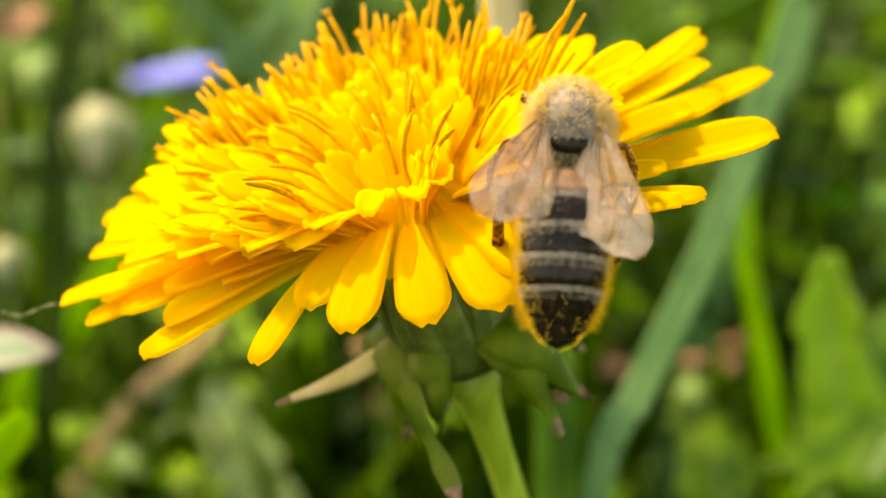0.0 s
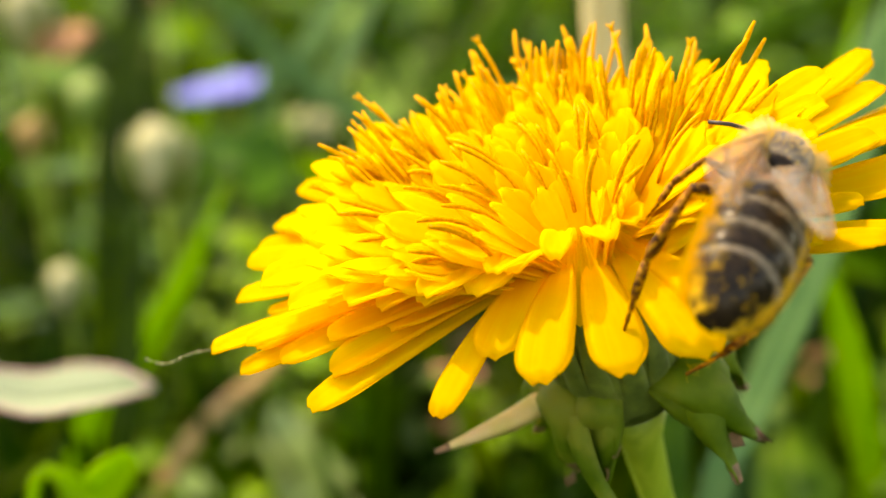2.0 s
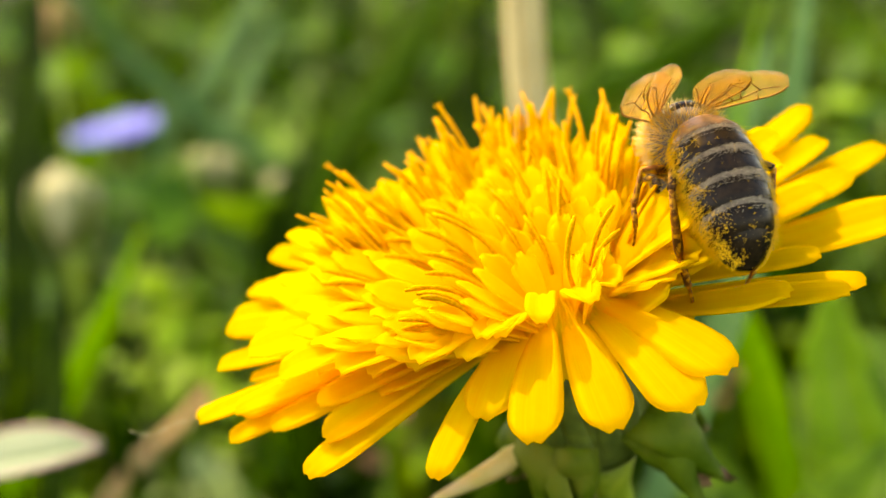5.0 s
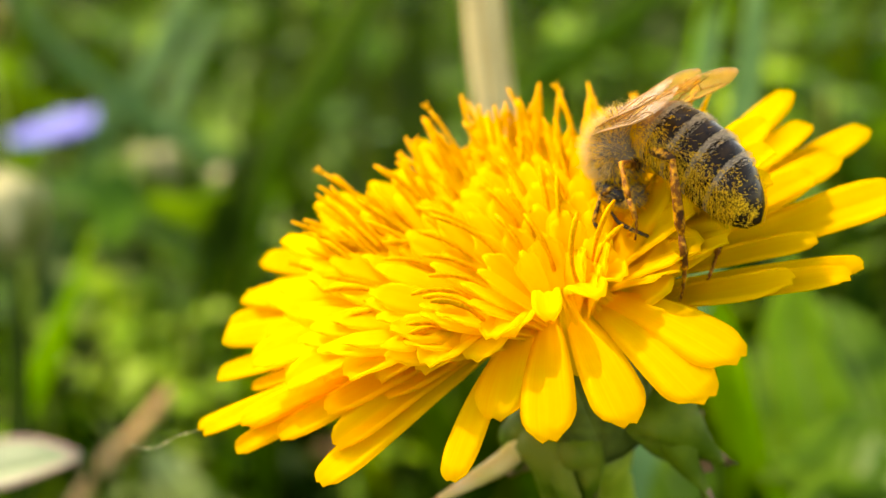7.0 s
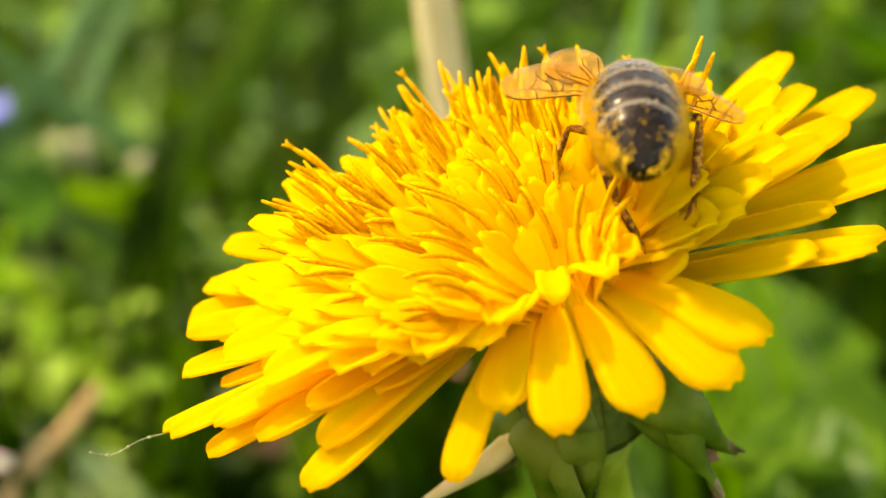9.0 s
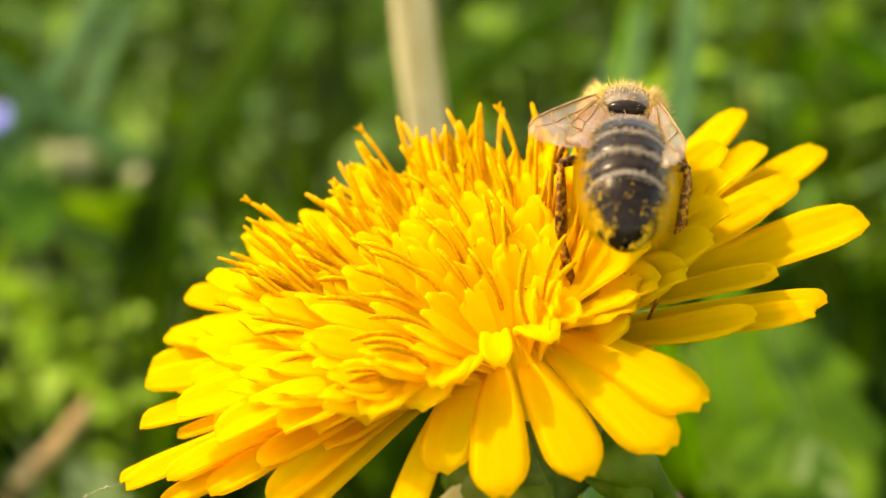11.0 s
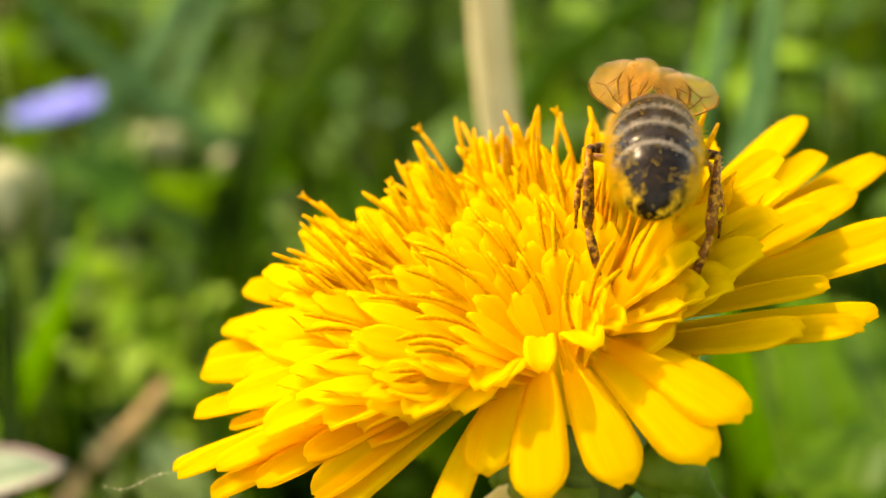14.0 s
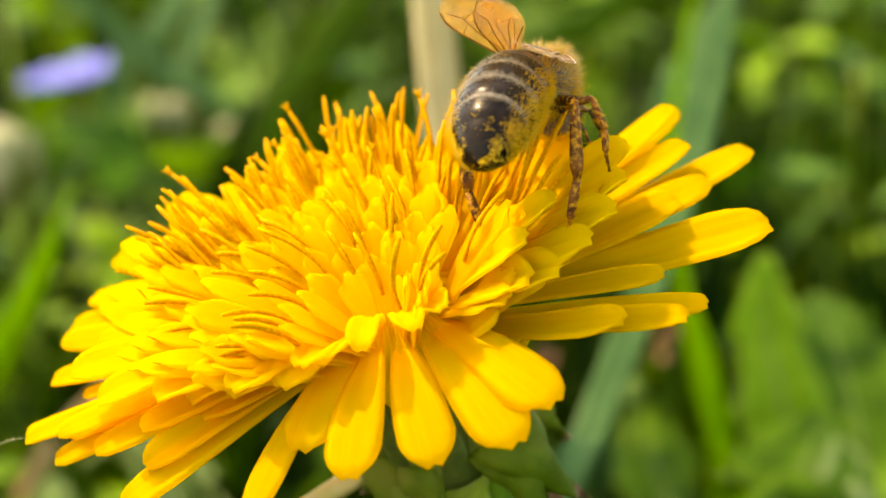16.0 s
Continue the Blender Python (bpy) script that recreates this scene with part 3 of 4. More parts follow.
# ---- the honeybee ----
def abdomen_at(u, a):
    """A point on the abdomen, in millimetres: u from waist to tip, a round it."""
    prof = np.interp(u, (0, 0.05, 0.16, 0.32, 0.5, 0.66, 0.8, 0.9, 0.96, 1.0), (0.22, 0.62, 0.90, 1.0, 1.0, 0.96, 0.82, 0.60, 0.38, 0.05))
    y = -0.2 - 9.2 * u
    z = 0.25 * math.sin(u * 3.1) - 1.1 * u * u
    return Vector((2.28 * prof * math.cos(a), y, z + 2.08 * prof * math.sin(a)))


def build_wing(side, fore):
    """A wing, hinged at its own origin, lying back along -y; membrane and veins."""
    length, wide = (7.9, 3.2) if fore else (6.0, 2.5)
    s = Shape()
    rows, cols = 14, 7
    grid = []
    for i in range(rows):
        u = i / (rows - 1)
        full = wide * (0.12 + 0.88 * math.sin(min(1, u / 0.62) * 1.57) ** 0.9)
        tip = 1.0 if u < 0.66 else max(0.02, 1 - ((u - 0.66) / 0.342) ** 2) ** 0.5
        w = full * tip
        lead = 0.25 + 0.35 * math.sin(u * 2.0) - (full - w) * 0.42
        grid.append([Vector((side * (lead - w * j / (cols - 1)), -length * u, 0.10 * math.sin(j * 1.4 + u * 5) + 0.25 * u * u)) * MM for j in range(cols)])
    s.shell(grid, 0.02 * MM)
    veins = []

    def vein(path, r=0.045):
        pts = []
        for u, q in path:
            i, j = u * (rows - 1), q * (cols - 1)
            i0, j0 = min(int(i), rows - 2), min(int(j), cols - 2)
            a = grid[i0][j0].lerp(grid[i0][j0 + 1], j - j0)
            b = grid[i0 + 1][j0].lerp(grid[i0 + 1][j0 + 1], j - j0)
            pts.append(a.lerp(b, i - i0) + Vector((0, 0, 0.02 * MM)))
        one = Shape()
        one.tube(pts, [r * MM * (1 - 0.4 * k / len(pts)) for k in range(len(pts))], 5)
        veins.append(one)

    vein([(u / 10, 0.02) for u in range(10)], 0.075)
    vein([(0.05, 0.3), (0.3, 0.28), (0.5, 0.25), (0.72, 0.3), (0.86, 0.15)])
    vein([(0.05, 0.5), (0.3, 0.55), (0.5, 0.6), (0.62, 0.75)])
    vein([(0.05, 0.7), (0.3, 0.85), (0.45, 0.95)])
    if fore:
        vein([(0.5, 0.25), (0.56, 0.42), (0.62, 0.45), (0.75, 0.62), (0.82, 0.85)])
        vein([(0.42, 0.27), (0.46, 0.58)])
        vein([(0.62, 0.45), (0.58, 0.68)])
        vein([(0.70, 0.28), (0.72, 0.58)])
        vein([(0.58, 0.05), (0.66, 0.27)])
    return s, veins


def build_bee():
    rng = random.Random(5)
    bee = thing("honeybee", (0.008, 0.0, 0.15), "dark banded honeybee dusted with yellow pollen", "bee")
    # thorax
    s = Shape()
    s.ball(Vector((0, 2.05, 0.1)) * MM, Vector((2.0, 2.25, 1.95)) * MM, 14, 22, rough=0.04)
    thorax = part("thorax", s, BEE_BODY, bee, "furry grey-tan thorax")
    s = Shape()
    s.ball(Vector((0, 0.55, 1.1)) * MM, Vector((1.15, 0.55, 0.5)) * MM, 8, 14)
    part("scutellum", s, BEE_DARK, thorax)
    for name, n_, material, top_only in (("fur", 3300, BEE_HAIR, True), ("pollen_fur", 1900, BEE_HAIR_GOLD, False)):
        s = Shape()
        for _ in range(n_):
            d = Vector((rng.gauss(0, 1), rng.gauss(0, 1), rng.gauss(0, 1))).normalized()
            if top_only and d.z < -0.35:
                d.z = -d.z
            p = Vector((2.0 * d.x, 2.05 + 2.25 * d.y, 0.1 + 1.95 * d.z))
            bare = abs(p.x) < 1.2 and d.z > 0.5
            if (abs(p.x) < 0.9 and p.y < 1.2 and d.z > 0.2 and rng.random() < 0.85) or (bare and rng.random() < 0.78):
                continue
            tip = p + d * rng.uniform(0.4, 0.95) * (0.5 if bare else 1.0) + Vector((rng.gauss(0, 0.14), rng.gauss(-0.1, 0.14), rng.gauss(0, 0.14)))
            s.spike(p * MM, tip * MM, 0.020 * MM)
        tagged(part(name, s, material, thorax), kind="stuff")
    # head
    s = Shape()
    s.ball(Vector((0, 4.35, -0.9)) * MM, Vector((1.75, 0.95, 1.65)) * MM, 12, 18, rough=0.04)
    face = part("head", s, BEE_BODY, bee, "dark furry head")
    feelers = []
    for sg in (-1, 1):
        s = Shape()
        s.ball(Vector((sg * 1.28, 4.30, -0.85)) * MM, Vector((0.46, 0.60, 1.05)) * MM, 10, 14)
        part("eye", s, BEE_EYE, face, "glossy black eye")
        s = Shape()
        path = ((0.0, 0.0, 0.0), (0.4, 0.5, -0.5), (0.7, 0.8, -1.2), (1.0, 1.0, -2.1), (1.2, 1.0, -3.2)) if sg > 0 else ((0.0, 0.0, 0.0), (-0.7, 0.4, 0.3), (-1.4, 0.6, 0.3), (-2.3, 0.6, 0.0), (-3.3, 0.5, -0.5))
        s.tube([Vector(p) * MM for p in path], [0.10 * MM, 0.10 * MM, 0.13 * MM, 0.13 * MM, 0.11 * MM], 7)
        feeler = part("antenna", s, BEE_LEG if sg > 0 else BEE_EYE, face, "thin dark antenna")
        feeler.matrix_basis = Matrix.Translation(Vector((sg * 0.45, 5.1, -0.7)) * MM)
        feelers.append(feeler)
    s = Shape()
    for _ in range(1900):
        d = Vector((rng.gauss(0, 1), rng.gauss(0.2, 1), rng.gauss(0.2, 1))).normalized()
        p = Vector((1.75 * d.x, 4.35 + 0.95 * d.y, -0.9 + 1.65 * d.z))
        if abs(d.x) > 0.82 and rng.random() < 0.6:
            continue
        s.spike(p * MM, (p + d * rng.uniform(0.2, 0.5)) * MM, 0.018 * MM)
    tagged(part("face_fur", s, BEE_HAIR_GOLD, face), kind="stuff")
    # abdomen: six overlapping plates
    s = Shape()
    s.sheet([[abdomen_at(0.02 + 0.96 * i / 16, 2 * math.pi * k / 24) * 0.96 * MM for k in range(25)] for i in range(17)], flip=True)
    belly = part("abdomen", s, BEE_DARK, bee, "dark brown abdomen with pale bands")
    cuts = (0.0, 0.17, 0.34, 0.51, 0.68, 0.84, 1.0)
    for k in range(6):
        s = Shape()
        a, b = cuts[k], cuts[k + 1]
        n_ = 9
        g = []
        for i in range(n_):
            u = a + (b - a + (0.012 if k < 5 else 0)) * i / (n_ - 1)
            grow = 0.985 + 0.045 * (i / (n_ - 1)) ** 0.7 - (0.03 if i == n_ - 1 and k < 5 else 0)
            row = []
            for j in range(33):
                p = abdomen_at(min(u, 0.999), 2 * math.pi * j / 32)
                axis_ = Vector((0, p.y, 0.25 * math.sin(u * 3.1) - 1.1 * u * u))
                row.append((axis_ + (p - axis_) * grow) * MM)
            g.append(row)
        s.sheet(g, flip=True)
        pale_rows = (2, 2, 2, 2, 2, 0)[k]
        for f_ in range(len(s.f)):
            if f_ // 32 < pale_rows:
                s.m[f_] = 1
        part("tergite", s, [BEE_RUST if k == 0 else BEE_DARK, BEE_BAND], belly)
    for name, n_, material, r_ in (("band_hair", 1900, BEE_HAIR_BAND, 0.011), ("down", 350, BEE_DOWN, 0.009), ("pollen_hair", 5200, BEE_HAIR_GOLD, 0.012)):
        s = Shape()
        for _ in range(n_):
            if name == "band_hair":
                k = rng.choice((1, 2, 2, 3, 3, 4))
                u = cuts[k] + 0.075 * rng.random() ** 1.3
                a = rng.uniform(0.1, math.pi - 0.1)
                ln = rng.uniform(0.15, 0.32)
            elif name == "down":
                u, a, ln = rng.uniform(0.05, 0.95), rng.uniform(-0.2, math.pi + 0.2), rng.uniform(0.12, 0.3)
            else:
                u = rng.uniform(0.02, 0.88)
                a = rng.choice((rng.gauss(-0.15, 0.35), math.pi - rng.gauss(-0.15, 0.35)))
                ln = rng.uniform(0.25, 0.75)
            p = abdomen_at(u, a)
            out = Vector((math.cos(a), -0.75, math.sin(a))).normalized()
            s.spike(p * 1.01 * MM, (p * 1.01 + out * ln + Vector((rng.gauss(0, 0.07), 0, rng.gauss(0, 0.07)))) * MM, r_ * MM)
        tagged(part(name, s, material, belly), kind="stuff")
    s = Shape()
    for _ in range(17000):
        u = rng.uniform(0.05, 0.995) ** 0.7
        a = rng.choice((rng.gauss(0.2, 0.42), math.pi - rng.gauss(0.2, 0.42))) if rng.random() < 0.75 else rng.uniform(0.2, 2.9)
        p = abdomen_at(u, a) * 1.022
        if rng.random() > 0.23 + 1.0 * (noise.noise(p * 1.5) + 0.6 * noise.noise(p * 5) - 0.10 - (0.62 if u < 0.72 else 0.38) * math.sin(a) + 0.20 * (u > 0.80) + 0.24 * (p.x < -0.9)):
            continue
        r_ = rng.uniform(0.013, 0.032)
        s.ball(p * MM, Vector((r_, r_, r_)) * MM, 3, 5)
    tagged(part("pollen_dust", s, POLLEN, belly), kind="stuff")
    # wings
    wings = []
    for sg in (-1, 1):
        for fore in (True, False):
            skin, veins = build_wing(sg, fore)
            w = part("forewing" if fore else "hindwing", skin, WING, bee, "clear amber veined wing")
            for one in veins:
                part("vein", one, VEIN, w)
            w["side"], w["fore"] = sg, int(fore)
            wings.append(w)
    # legs: hip, knee, ankle, foot, in millimetres
    legs = []
    for name, thick, chain in (
        ("front_leg", 0.60, ((0.9, 3.6, -1.3), (2.0, 4.6, -1.5), (2.4, 5.4, -2.9), (2.0, 5.6, -4.6))),
        ("middle_leg", 0.76, ((1.2, 2.2, -1.6), (3.2, 2.0, -1.3), (3.9, 1.0, -3.0), (3.9, 0.4, -5.2))),
        ("hind_leg", 0.98, ((1.2, 0.9, -1.6), (3.4, -1.5, -0.9), (3.2, -3.6, -4.6), (1.9, -4.8, -8.6)))):
        for sg in (-1, 1):
            p = [Vector((sg * x, y, z)) * MM for x, y, z in chain]
            base = Shape()
            base.ball((0, 0, 0), Vector((0.5, 0.5, 0.5)) * thick * MM, 6, 10)
            leg = part(name, base, BEE_LEG, bee, "dark jointed leg with pollen")
            leg.matrix_basis = Matrix.Translation(p[0])
            leg["hip"] = tuple(p[0])
            q = [v - p[0] for v in p]
            seg = Shape()
            seg.tube([q[0], q[0].lerp(q[1], 0.5), q[1]], [0.30 * thick * MM, 0.36 * thick * MM, 0.24 * thick * MM], 9)
            part("femur", seg, BEE_LEG_RED if name == "middle_leg" else BEE_LEG, leg)
            seg = Shape()
            big = 1.2 if name == "hind_leg" else 1.0
            seg.tube([q[1], q[1].lerp(q[2], 0.4), q[1].lerp(q[2], 0.85), q[2]], [0.22 * thick * MM, 0.30 * thick * big * MM, 0.36 * thick * big * MM, 0.22 * thick * MM], 9, flat=0.7)
            part("tibia", seg, BEE_LEG if name == "front_leg" else BEE_LEG_RED, leg)
            seg = Shape()
            pts = [q[2].lerp(q[3], v) + Vector((0, -0.25 * math.sin(v * 3.14), 0)) * MM for v in (0, 0.2, 0.45, 0.5, 0.62, 0.66, 0.78, 0.82, 1.0)]
            seg.tube(pts, [v * thick * MM for v in (0.24, 0.32, 0.28, 0.14, 0.18, 0.12, 0.16, 0.10, 0.12)], 8, flat=0.75)
            part("tarsus", seg, BEE_LEG if name == "front_leg" else BEE_LEG_RED, leg)
            hair = Shape()
            for _ in range(170):
                u = rng.random()
                a, b = (q[1], q[2]) if rng.random() < 0.6 else (q[2], q[3])
                c = a.lerp(b, u)
                d = Vector((rng.gauss(0, 1), rng.gauss(0, 1), rng.gauss(0, 1))).normalized()
                hair.spike(c + d * 0.2 * thick * MM, c + d * rng.uniform(0.4, 0.65) * thick * MM, 0.016 * MM)
            tagged(part("leg_hair", hair, BEE_HAIR_GOLD, leg), kind="stuff")
            legs.append(leg)
    return bee, belly, wings, legs, feelers[0]


BEE, BELLY, WINGS, LEGS, FEELER = build_bee()


# ---- ground and meadow ----
s = Shape()
N = 60
g = []
for i in range(N + 1):
    row = []
    for j in range(N + 1):
        x = math.copysign(abs(i / N * 2 - 1) ** 3, i / N * 2 - 1) * 300
        y = math.copysign(abs(j / N * 2 - 1) ** 3, j / N * 2 - 1) * 300
        row.append((x, y, 0.012 * noise.noise(Vector((x * 3, y * 3, 0))) if abs(x) < 4 and abs(y) < 4 else 0.0))
    g.append(row)
s.sheet(g, flip=True)
solo("ground", s, SOIL, (0, 0, 0), "dark soil under the meadow grass", "ground", kind="structure")


def blade(s, x, y, length, width, az, lean, curl, slot=0, base_z=-0.004, rows=6):
    """A grass blade: a folded strap that leans and bends over."""
    d = Vector((math.cos(az), math.sin(az), 0))
    across = Vector((-d.y, d.x, 0))
    p = Vector((x, y, base_z))
    ang = lean
    g = []
    for i in range(rows):
        u = i / (rows - 1)
        w = width * (0.7 + 0.5 * math.sin(u * 2.4)) * (1 - u ** 2.4) + 0.0002
        up = d * -math.sin(ang) + Vector((0, 0, math.cos(ang)))
        fwd = d * math.sin(ang) + Vector((0, 0, math.cos(ang)))
        nrm = fwd.cross(across)
        g.append([p - across * w / 2 + nrm * w * 0.12, p, p + across * w / 2 + nrm * w * 0.12])
        p = p + fwd * length / (rows - 1)
        ang += curl / (rows - 1)
    s.sheet(g)


def in_view(x, y):
    """Clear of the flower and of the air between it and the camera."""
    return -0.30 < y < 0.075 and abs(x) < 0.05 + 0.03 * abs(y - 0.0) / 0.1


rng = random.Random(3)
s = Shape()
made = 0
while made < 24000:
    r_, a = 0.05 + 2.0 * rng.random() ** 1.7, rng.uniform(0, 2 * math.pi)
    x, y = r_ * math.cos(a), r_ * math.sin(a)
    if in_view(x, y):
        continue
    length = rng.uniform(0.03, 0.07) if r_ < 0.16 else rng.uniform(0.05, 0.13)
    blade(s, x, y, length, rng.uniform(0.0025, 0.0062) * (1 + 0.7 * r_), rng.uniform(0, 6.28), rng.uniform(0.05, 0.55), rng.uniform(0.1, 1.4), rows=5)
    made += 1
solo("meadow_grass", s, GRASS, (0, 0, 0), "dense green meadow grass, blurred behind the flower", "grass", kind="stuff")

# small broad leaves between the grass
s = Shape()
for _ in range(7000):
    r_, a = 0.10 + 0.95 * rng.random() ** 1.4, rng.uniform(0, 2 * math.pi)
    x, y = r_ * math.cos(a), r_ * math.sin(a)
    if in_view(x, y):
        continue
    z = rng.uniform(0.01, 0.05 if r_ < 0.2 else 0.10)
    az, tilt, ln = rng.uniform(0, 6.28), rng.uniform(-0.2, 0.9), rng.uniform(0.010, 0.030)
    m = Matrix.Translation((x, y, z)) @ Euler((tilt, rng.uniform(-0.4, 0.4), az)).to_matrix().to_4x4()
    g = []
    for i in range(5):
        u = i / 4
        w = ln * 0.30 * math.sin(0.15 + u * 2.9)
        g.append([m @ Vector((-w, ln * u, 0.15 * w + 0.1 * ln * u * u)), m @ Vector((0, ln * u, 0.1 * ln * u * u)), m @ Vector((w, ln * u, 0.15 * w + 0.1 * ln * u * u))])
    s.sheet(g)
solo("ground_leaves", s, LEAF, (0, 0, 0), "small green leaves among the meadow grass", "leaves", kind="stuff")


# ---- single plants behind the flower ----
def strap(points, widths, thick=0.0003, fold=0.12, face=(0, -1, 0.3)):
    """A long leaf along points, its face turned to a side."""
    s = Shape()
    pts = [Vector(p) for p in points]
    g = []
    for i, p in enumerate(pts):
        d = (pts[min(i + 1, len(pts) - 1)] - pts[max(i - 1, 0)]).normalized()
        across = d.cross(Vector(face)).normalized()
        nrm = across.cross(d)
        w = widths[i]
        g.append([p + across * w * q / 2 + nrm * fold * w * q * q for q in (-1, -0.5, 0, 0.5, 1)])
    s.shell(g, thick)
    return s


def curve(points, n_=14):
    """A smooth line through a few points."""
    pts = [Vector(p) for p in points]
    pts = [pts[0] * 2 - pts[1]] + pts + [pts[-1] * 2 - pts[-2]]
    out = []
    for i in range(n_):
        u = i / (n_ - 1) * (len(pts) - 3)
        k = min(int(u), len(pts) - 4)
        f = u - k
        a, b, c, d = pts[k:k + 4]
        out.append(0.5 * ((2 * b) + (c - a) * f + (2 * a - 5 * b + 4 * c - d) * f * f + (3 * b - a - 3 * c + d) * f ** 3))
    return out


# the dry upright stem
stem = thing("dry_stem", (0.0143, 0.0417, 0), "pale straw-coloured upright dry stem in the grass", "stem")
line = curve(((0.0, 0.0, -0.003), (0.0013, 0.017, 0.098), (-0.0023, 0.0235, 0.124), (-0.0051, 0.0275, 0.14), (-0.0060, 0.031, 0.17), (-0.0066, 0.034, 0.25)), 16)
s = Shape()
s.tube(line, [0.0019] * 16, 18)
part("stem", s, DRY, stem)
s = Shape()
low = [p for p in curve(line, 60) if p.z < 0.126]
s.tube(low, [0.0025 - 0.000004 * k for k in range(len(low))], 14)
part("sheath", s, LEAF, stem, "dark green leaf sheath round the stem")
for k in range(9):
    a = 2 * math.pi * k / 9 + 0.2
    s = Shape()
    s.tube([p + Vector((math.cos(a), math.sin(a), 0)) * 0.00183 for i, p in enumerate(line)], [0.00026 + 0.00010 * (k % 3)] * 16, 6)
    part("rib", s, DRY_PALE if k % 2 else DRY, stem, "lengthwise rib of the stem")

def tall_blade(material, width, label, pts):
    """A tall grass blade along the given line, from its foot to its tip."""
    n_ = 20
    line = curve(pts, n_)
    base = Vector((pts[0][0], pts[0][1], 0))
    s = strap([p - base for p in line], [width * (0.7 + 0.3 * math.sin(2.8 * i / (n_ - 1))) * (1 - (i / (n_ - 1)) ** 5) + 0.0003 for i in range(n_)], face=(-0.55, 0.8, 0.3) if material in (GRASS_BRIGHT, GRASS_MID) else (-0.4, -1, 0.3))
    tall = thing("grass_blade", tuple(base), label, "grass blade", group="tall blades behind the flower")
    part("leaf_blade", s, material, tall)
    rib = Shape()
    rib.tube([p - base for p in line], [width * 0.07 * (1 - i / n_) + 0.0001 for i in range(n_)], 6)
    part("midrib", rib, material, tall)



tall_blade(GRASS_TEAL, 0.0035, "tall blue-green grass blade leaning over", ((0.0079, 0.0693, -0.0040), (0.0189, 0.0573, 0.0922), (0.0244, 0.0628, 0.1049), (0.0321, 0.0697, 0.1190), (0.0388, 0.0767, 0.1337), (0.0429, 0.0823, 0.1471), (0.0463, 0.0904, 0.1615)))
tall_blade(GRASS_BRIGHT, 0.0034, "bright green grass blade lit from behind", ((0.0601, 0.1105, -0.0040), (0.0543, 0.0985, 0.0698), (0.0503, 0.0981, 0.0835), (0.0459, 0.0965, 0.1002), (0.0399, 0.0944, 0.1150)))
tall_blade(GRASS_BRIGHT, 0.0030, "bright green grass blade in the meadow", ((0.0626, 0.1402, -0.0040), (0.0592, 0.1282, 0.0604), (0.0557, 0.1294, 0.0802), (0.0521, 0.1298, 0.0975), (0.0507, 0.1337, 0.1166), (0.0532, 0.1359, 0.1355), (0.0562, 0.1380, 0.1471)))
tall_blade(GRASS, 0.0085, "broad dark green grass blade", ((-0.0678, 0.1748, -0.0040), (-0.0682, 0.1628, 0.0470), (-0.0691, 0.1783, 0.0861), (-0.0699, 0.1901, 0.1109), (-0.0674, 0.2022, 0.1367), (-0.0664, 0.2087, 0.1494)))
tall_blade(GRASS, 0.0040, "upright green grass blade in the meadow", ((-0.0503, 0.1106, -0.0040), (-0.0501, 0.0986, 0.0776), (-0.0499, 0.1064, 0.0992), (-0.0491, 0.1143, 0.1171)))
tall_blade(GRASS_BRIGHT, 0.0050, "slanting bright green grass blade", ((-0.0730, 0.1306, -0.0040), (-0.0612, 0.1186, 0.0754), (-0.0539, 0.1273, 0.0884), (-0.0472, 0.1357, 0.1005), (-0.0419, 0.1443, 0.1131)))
tall_blade(GRASS_TEAL, 0.0040, "slanting pale green stalk", ((0.0125, 0.2607, -0.0040), (-0.0177, 0.2487, 0.0917), (-0.0409, 0.2578, 0.1133), (-0.0617, 0.2658, 0.1322), (-0.0709, 0.2714, 0.1481)))
tall_blade(GRASS_TEAL, 0.0060, "slanting grey-green grass blade", ((-0.0741, 0.2793, -0.0040), (-0.0518, 0.2673, 0.1043), (-0.0428, 0.2712, 0.1155), (-0.0303, 0.2778, 0.1346), (-0.0238, 0.2835, 0.1476)))
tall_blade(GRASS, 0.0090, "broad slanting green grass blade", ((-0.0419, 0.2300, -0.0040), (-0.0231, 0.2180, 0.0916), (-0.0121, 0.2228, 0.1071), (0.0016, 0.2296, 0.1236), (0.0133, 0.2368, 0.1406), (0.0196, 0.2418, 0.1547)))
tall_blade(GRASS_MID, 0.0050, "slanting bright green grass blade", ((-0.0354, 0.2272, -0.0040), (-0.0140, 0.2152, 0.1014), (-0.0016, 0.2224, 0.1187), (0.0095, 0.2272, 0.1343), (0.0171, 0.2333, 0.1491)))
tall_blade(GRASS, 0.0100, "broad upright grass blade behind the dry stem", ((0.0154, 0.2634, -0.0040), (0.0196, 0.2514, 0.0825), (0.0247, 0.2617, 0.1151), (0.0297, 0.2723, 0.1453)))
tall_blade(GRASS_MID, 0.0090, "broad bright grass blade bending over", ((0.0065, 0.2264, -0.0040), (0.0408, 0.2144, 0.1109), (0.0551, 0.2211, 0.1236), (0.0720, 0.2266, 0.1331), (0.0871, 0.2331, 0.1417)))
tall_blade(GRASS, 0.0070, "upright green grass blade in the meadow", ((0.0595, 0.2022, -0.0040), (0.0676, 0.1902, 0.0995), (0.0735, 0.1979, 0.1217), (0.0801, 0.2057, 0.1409)))
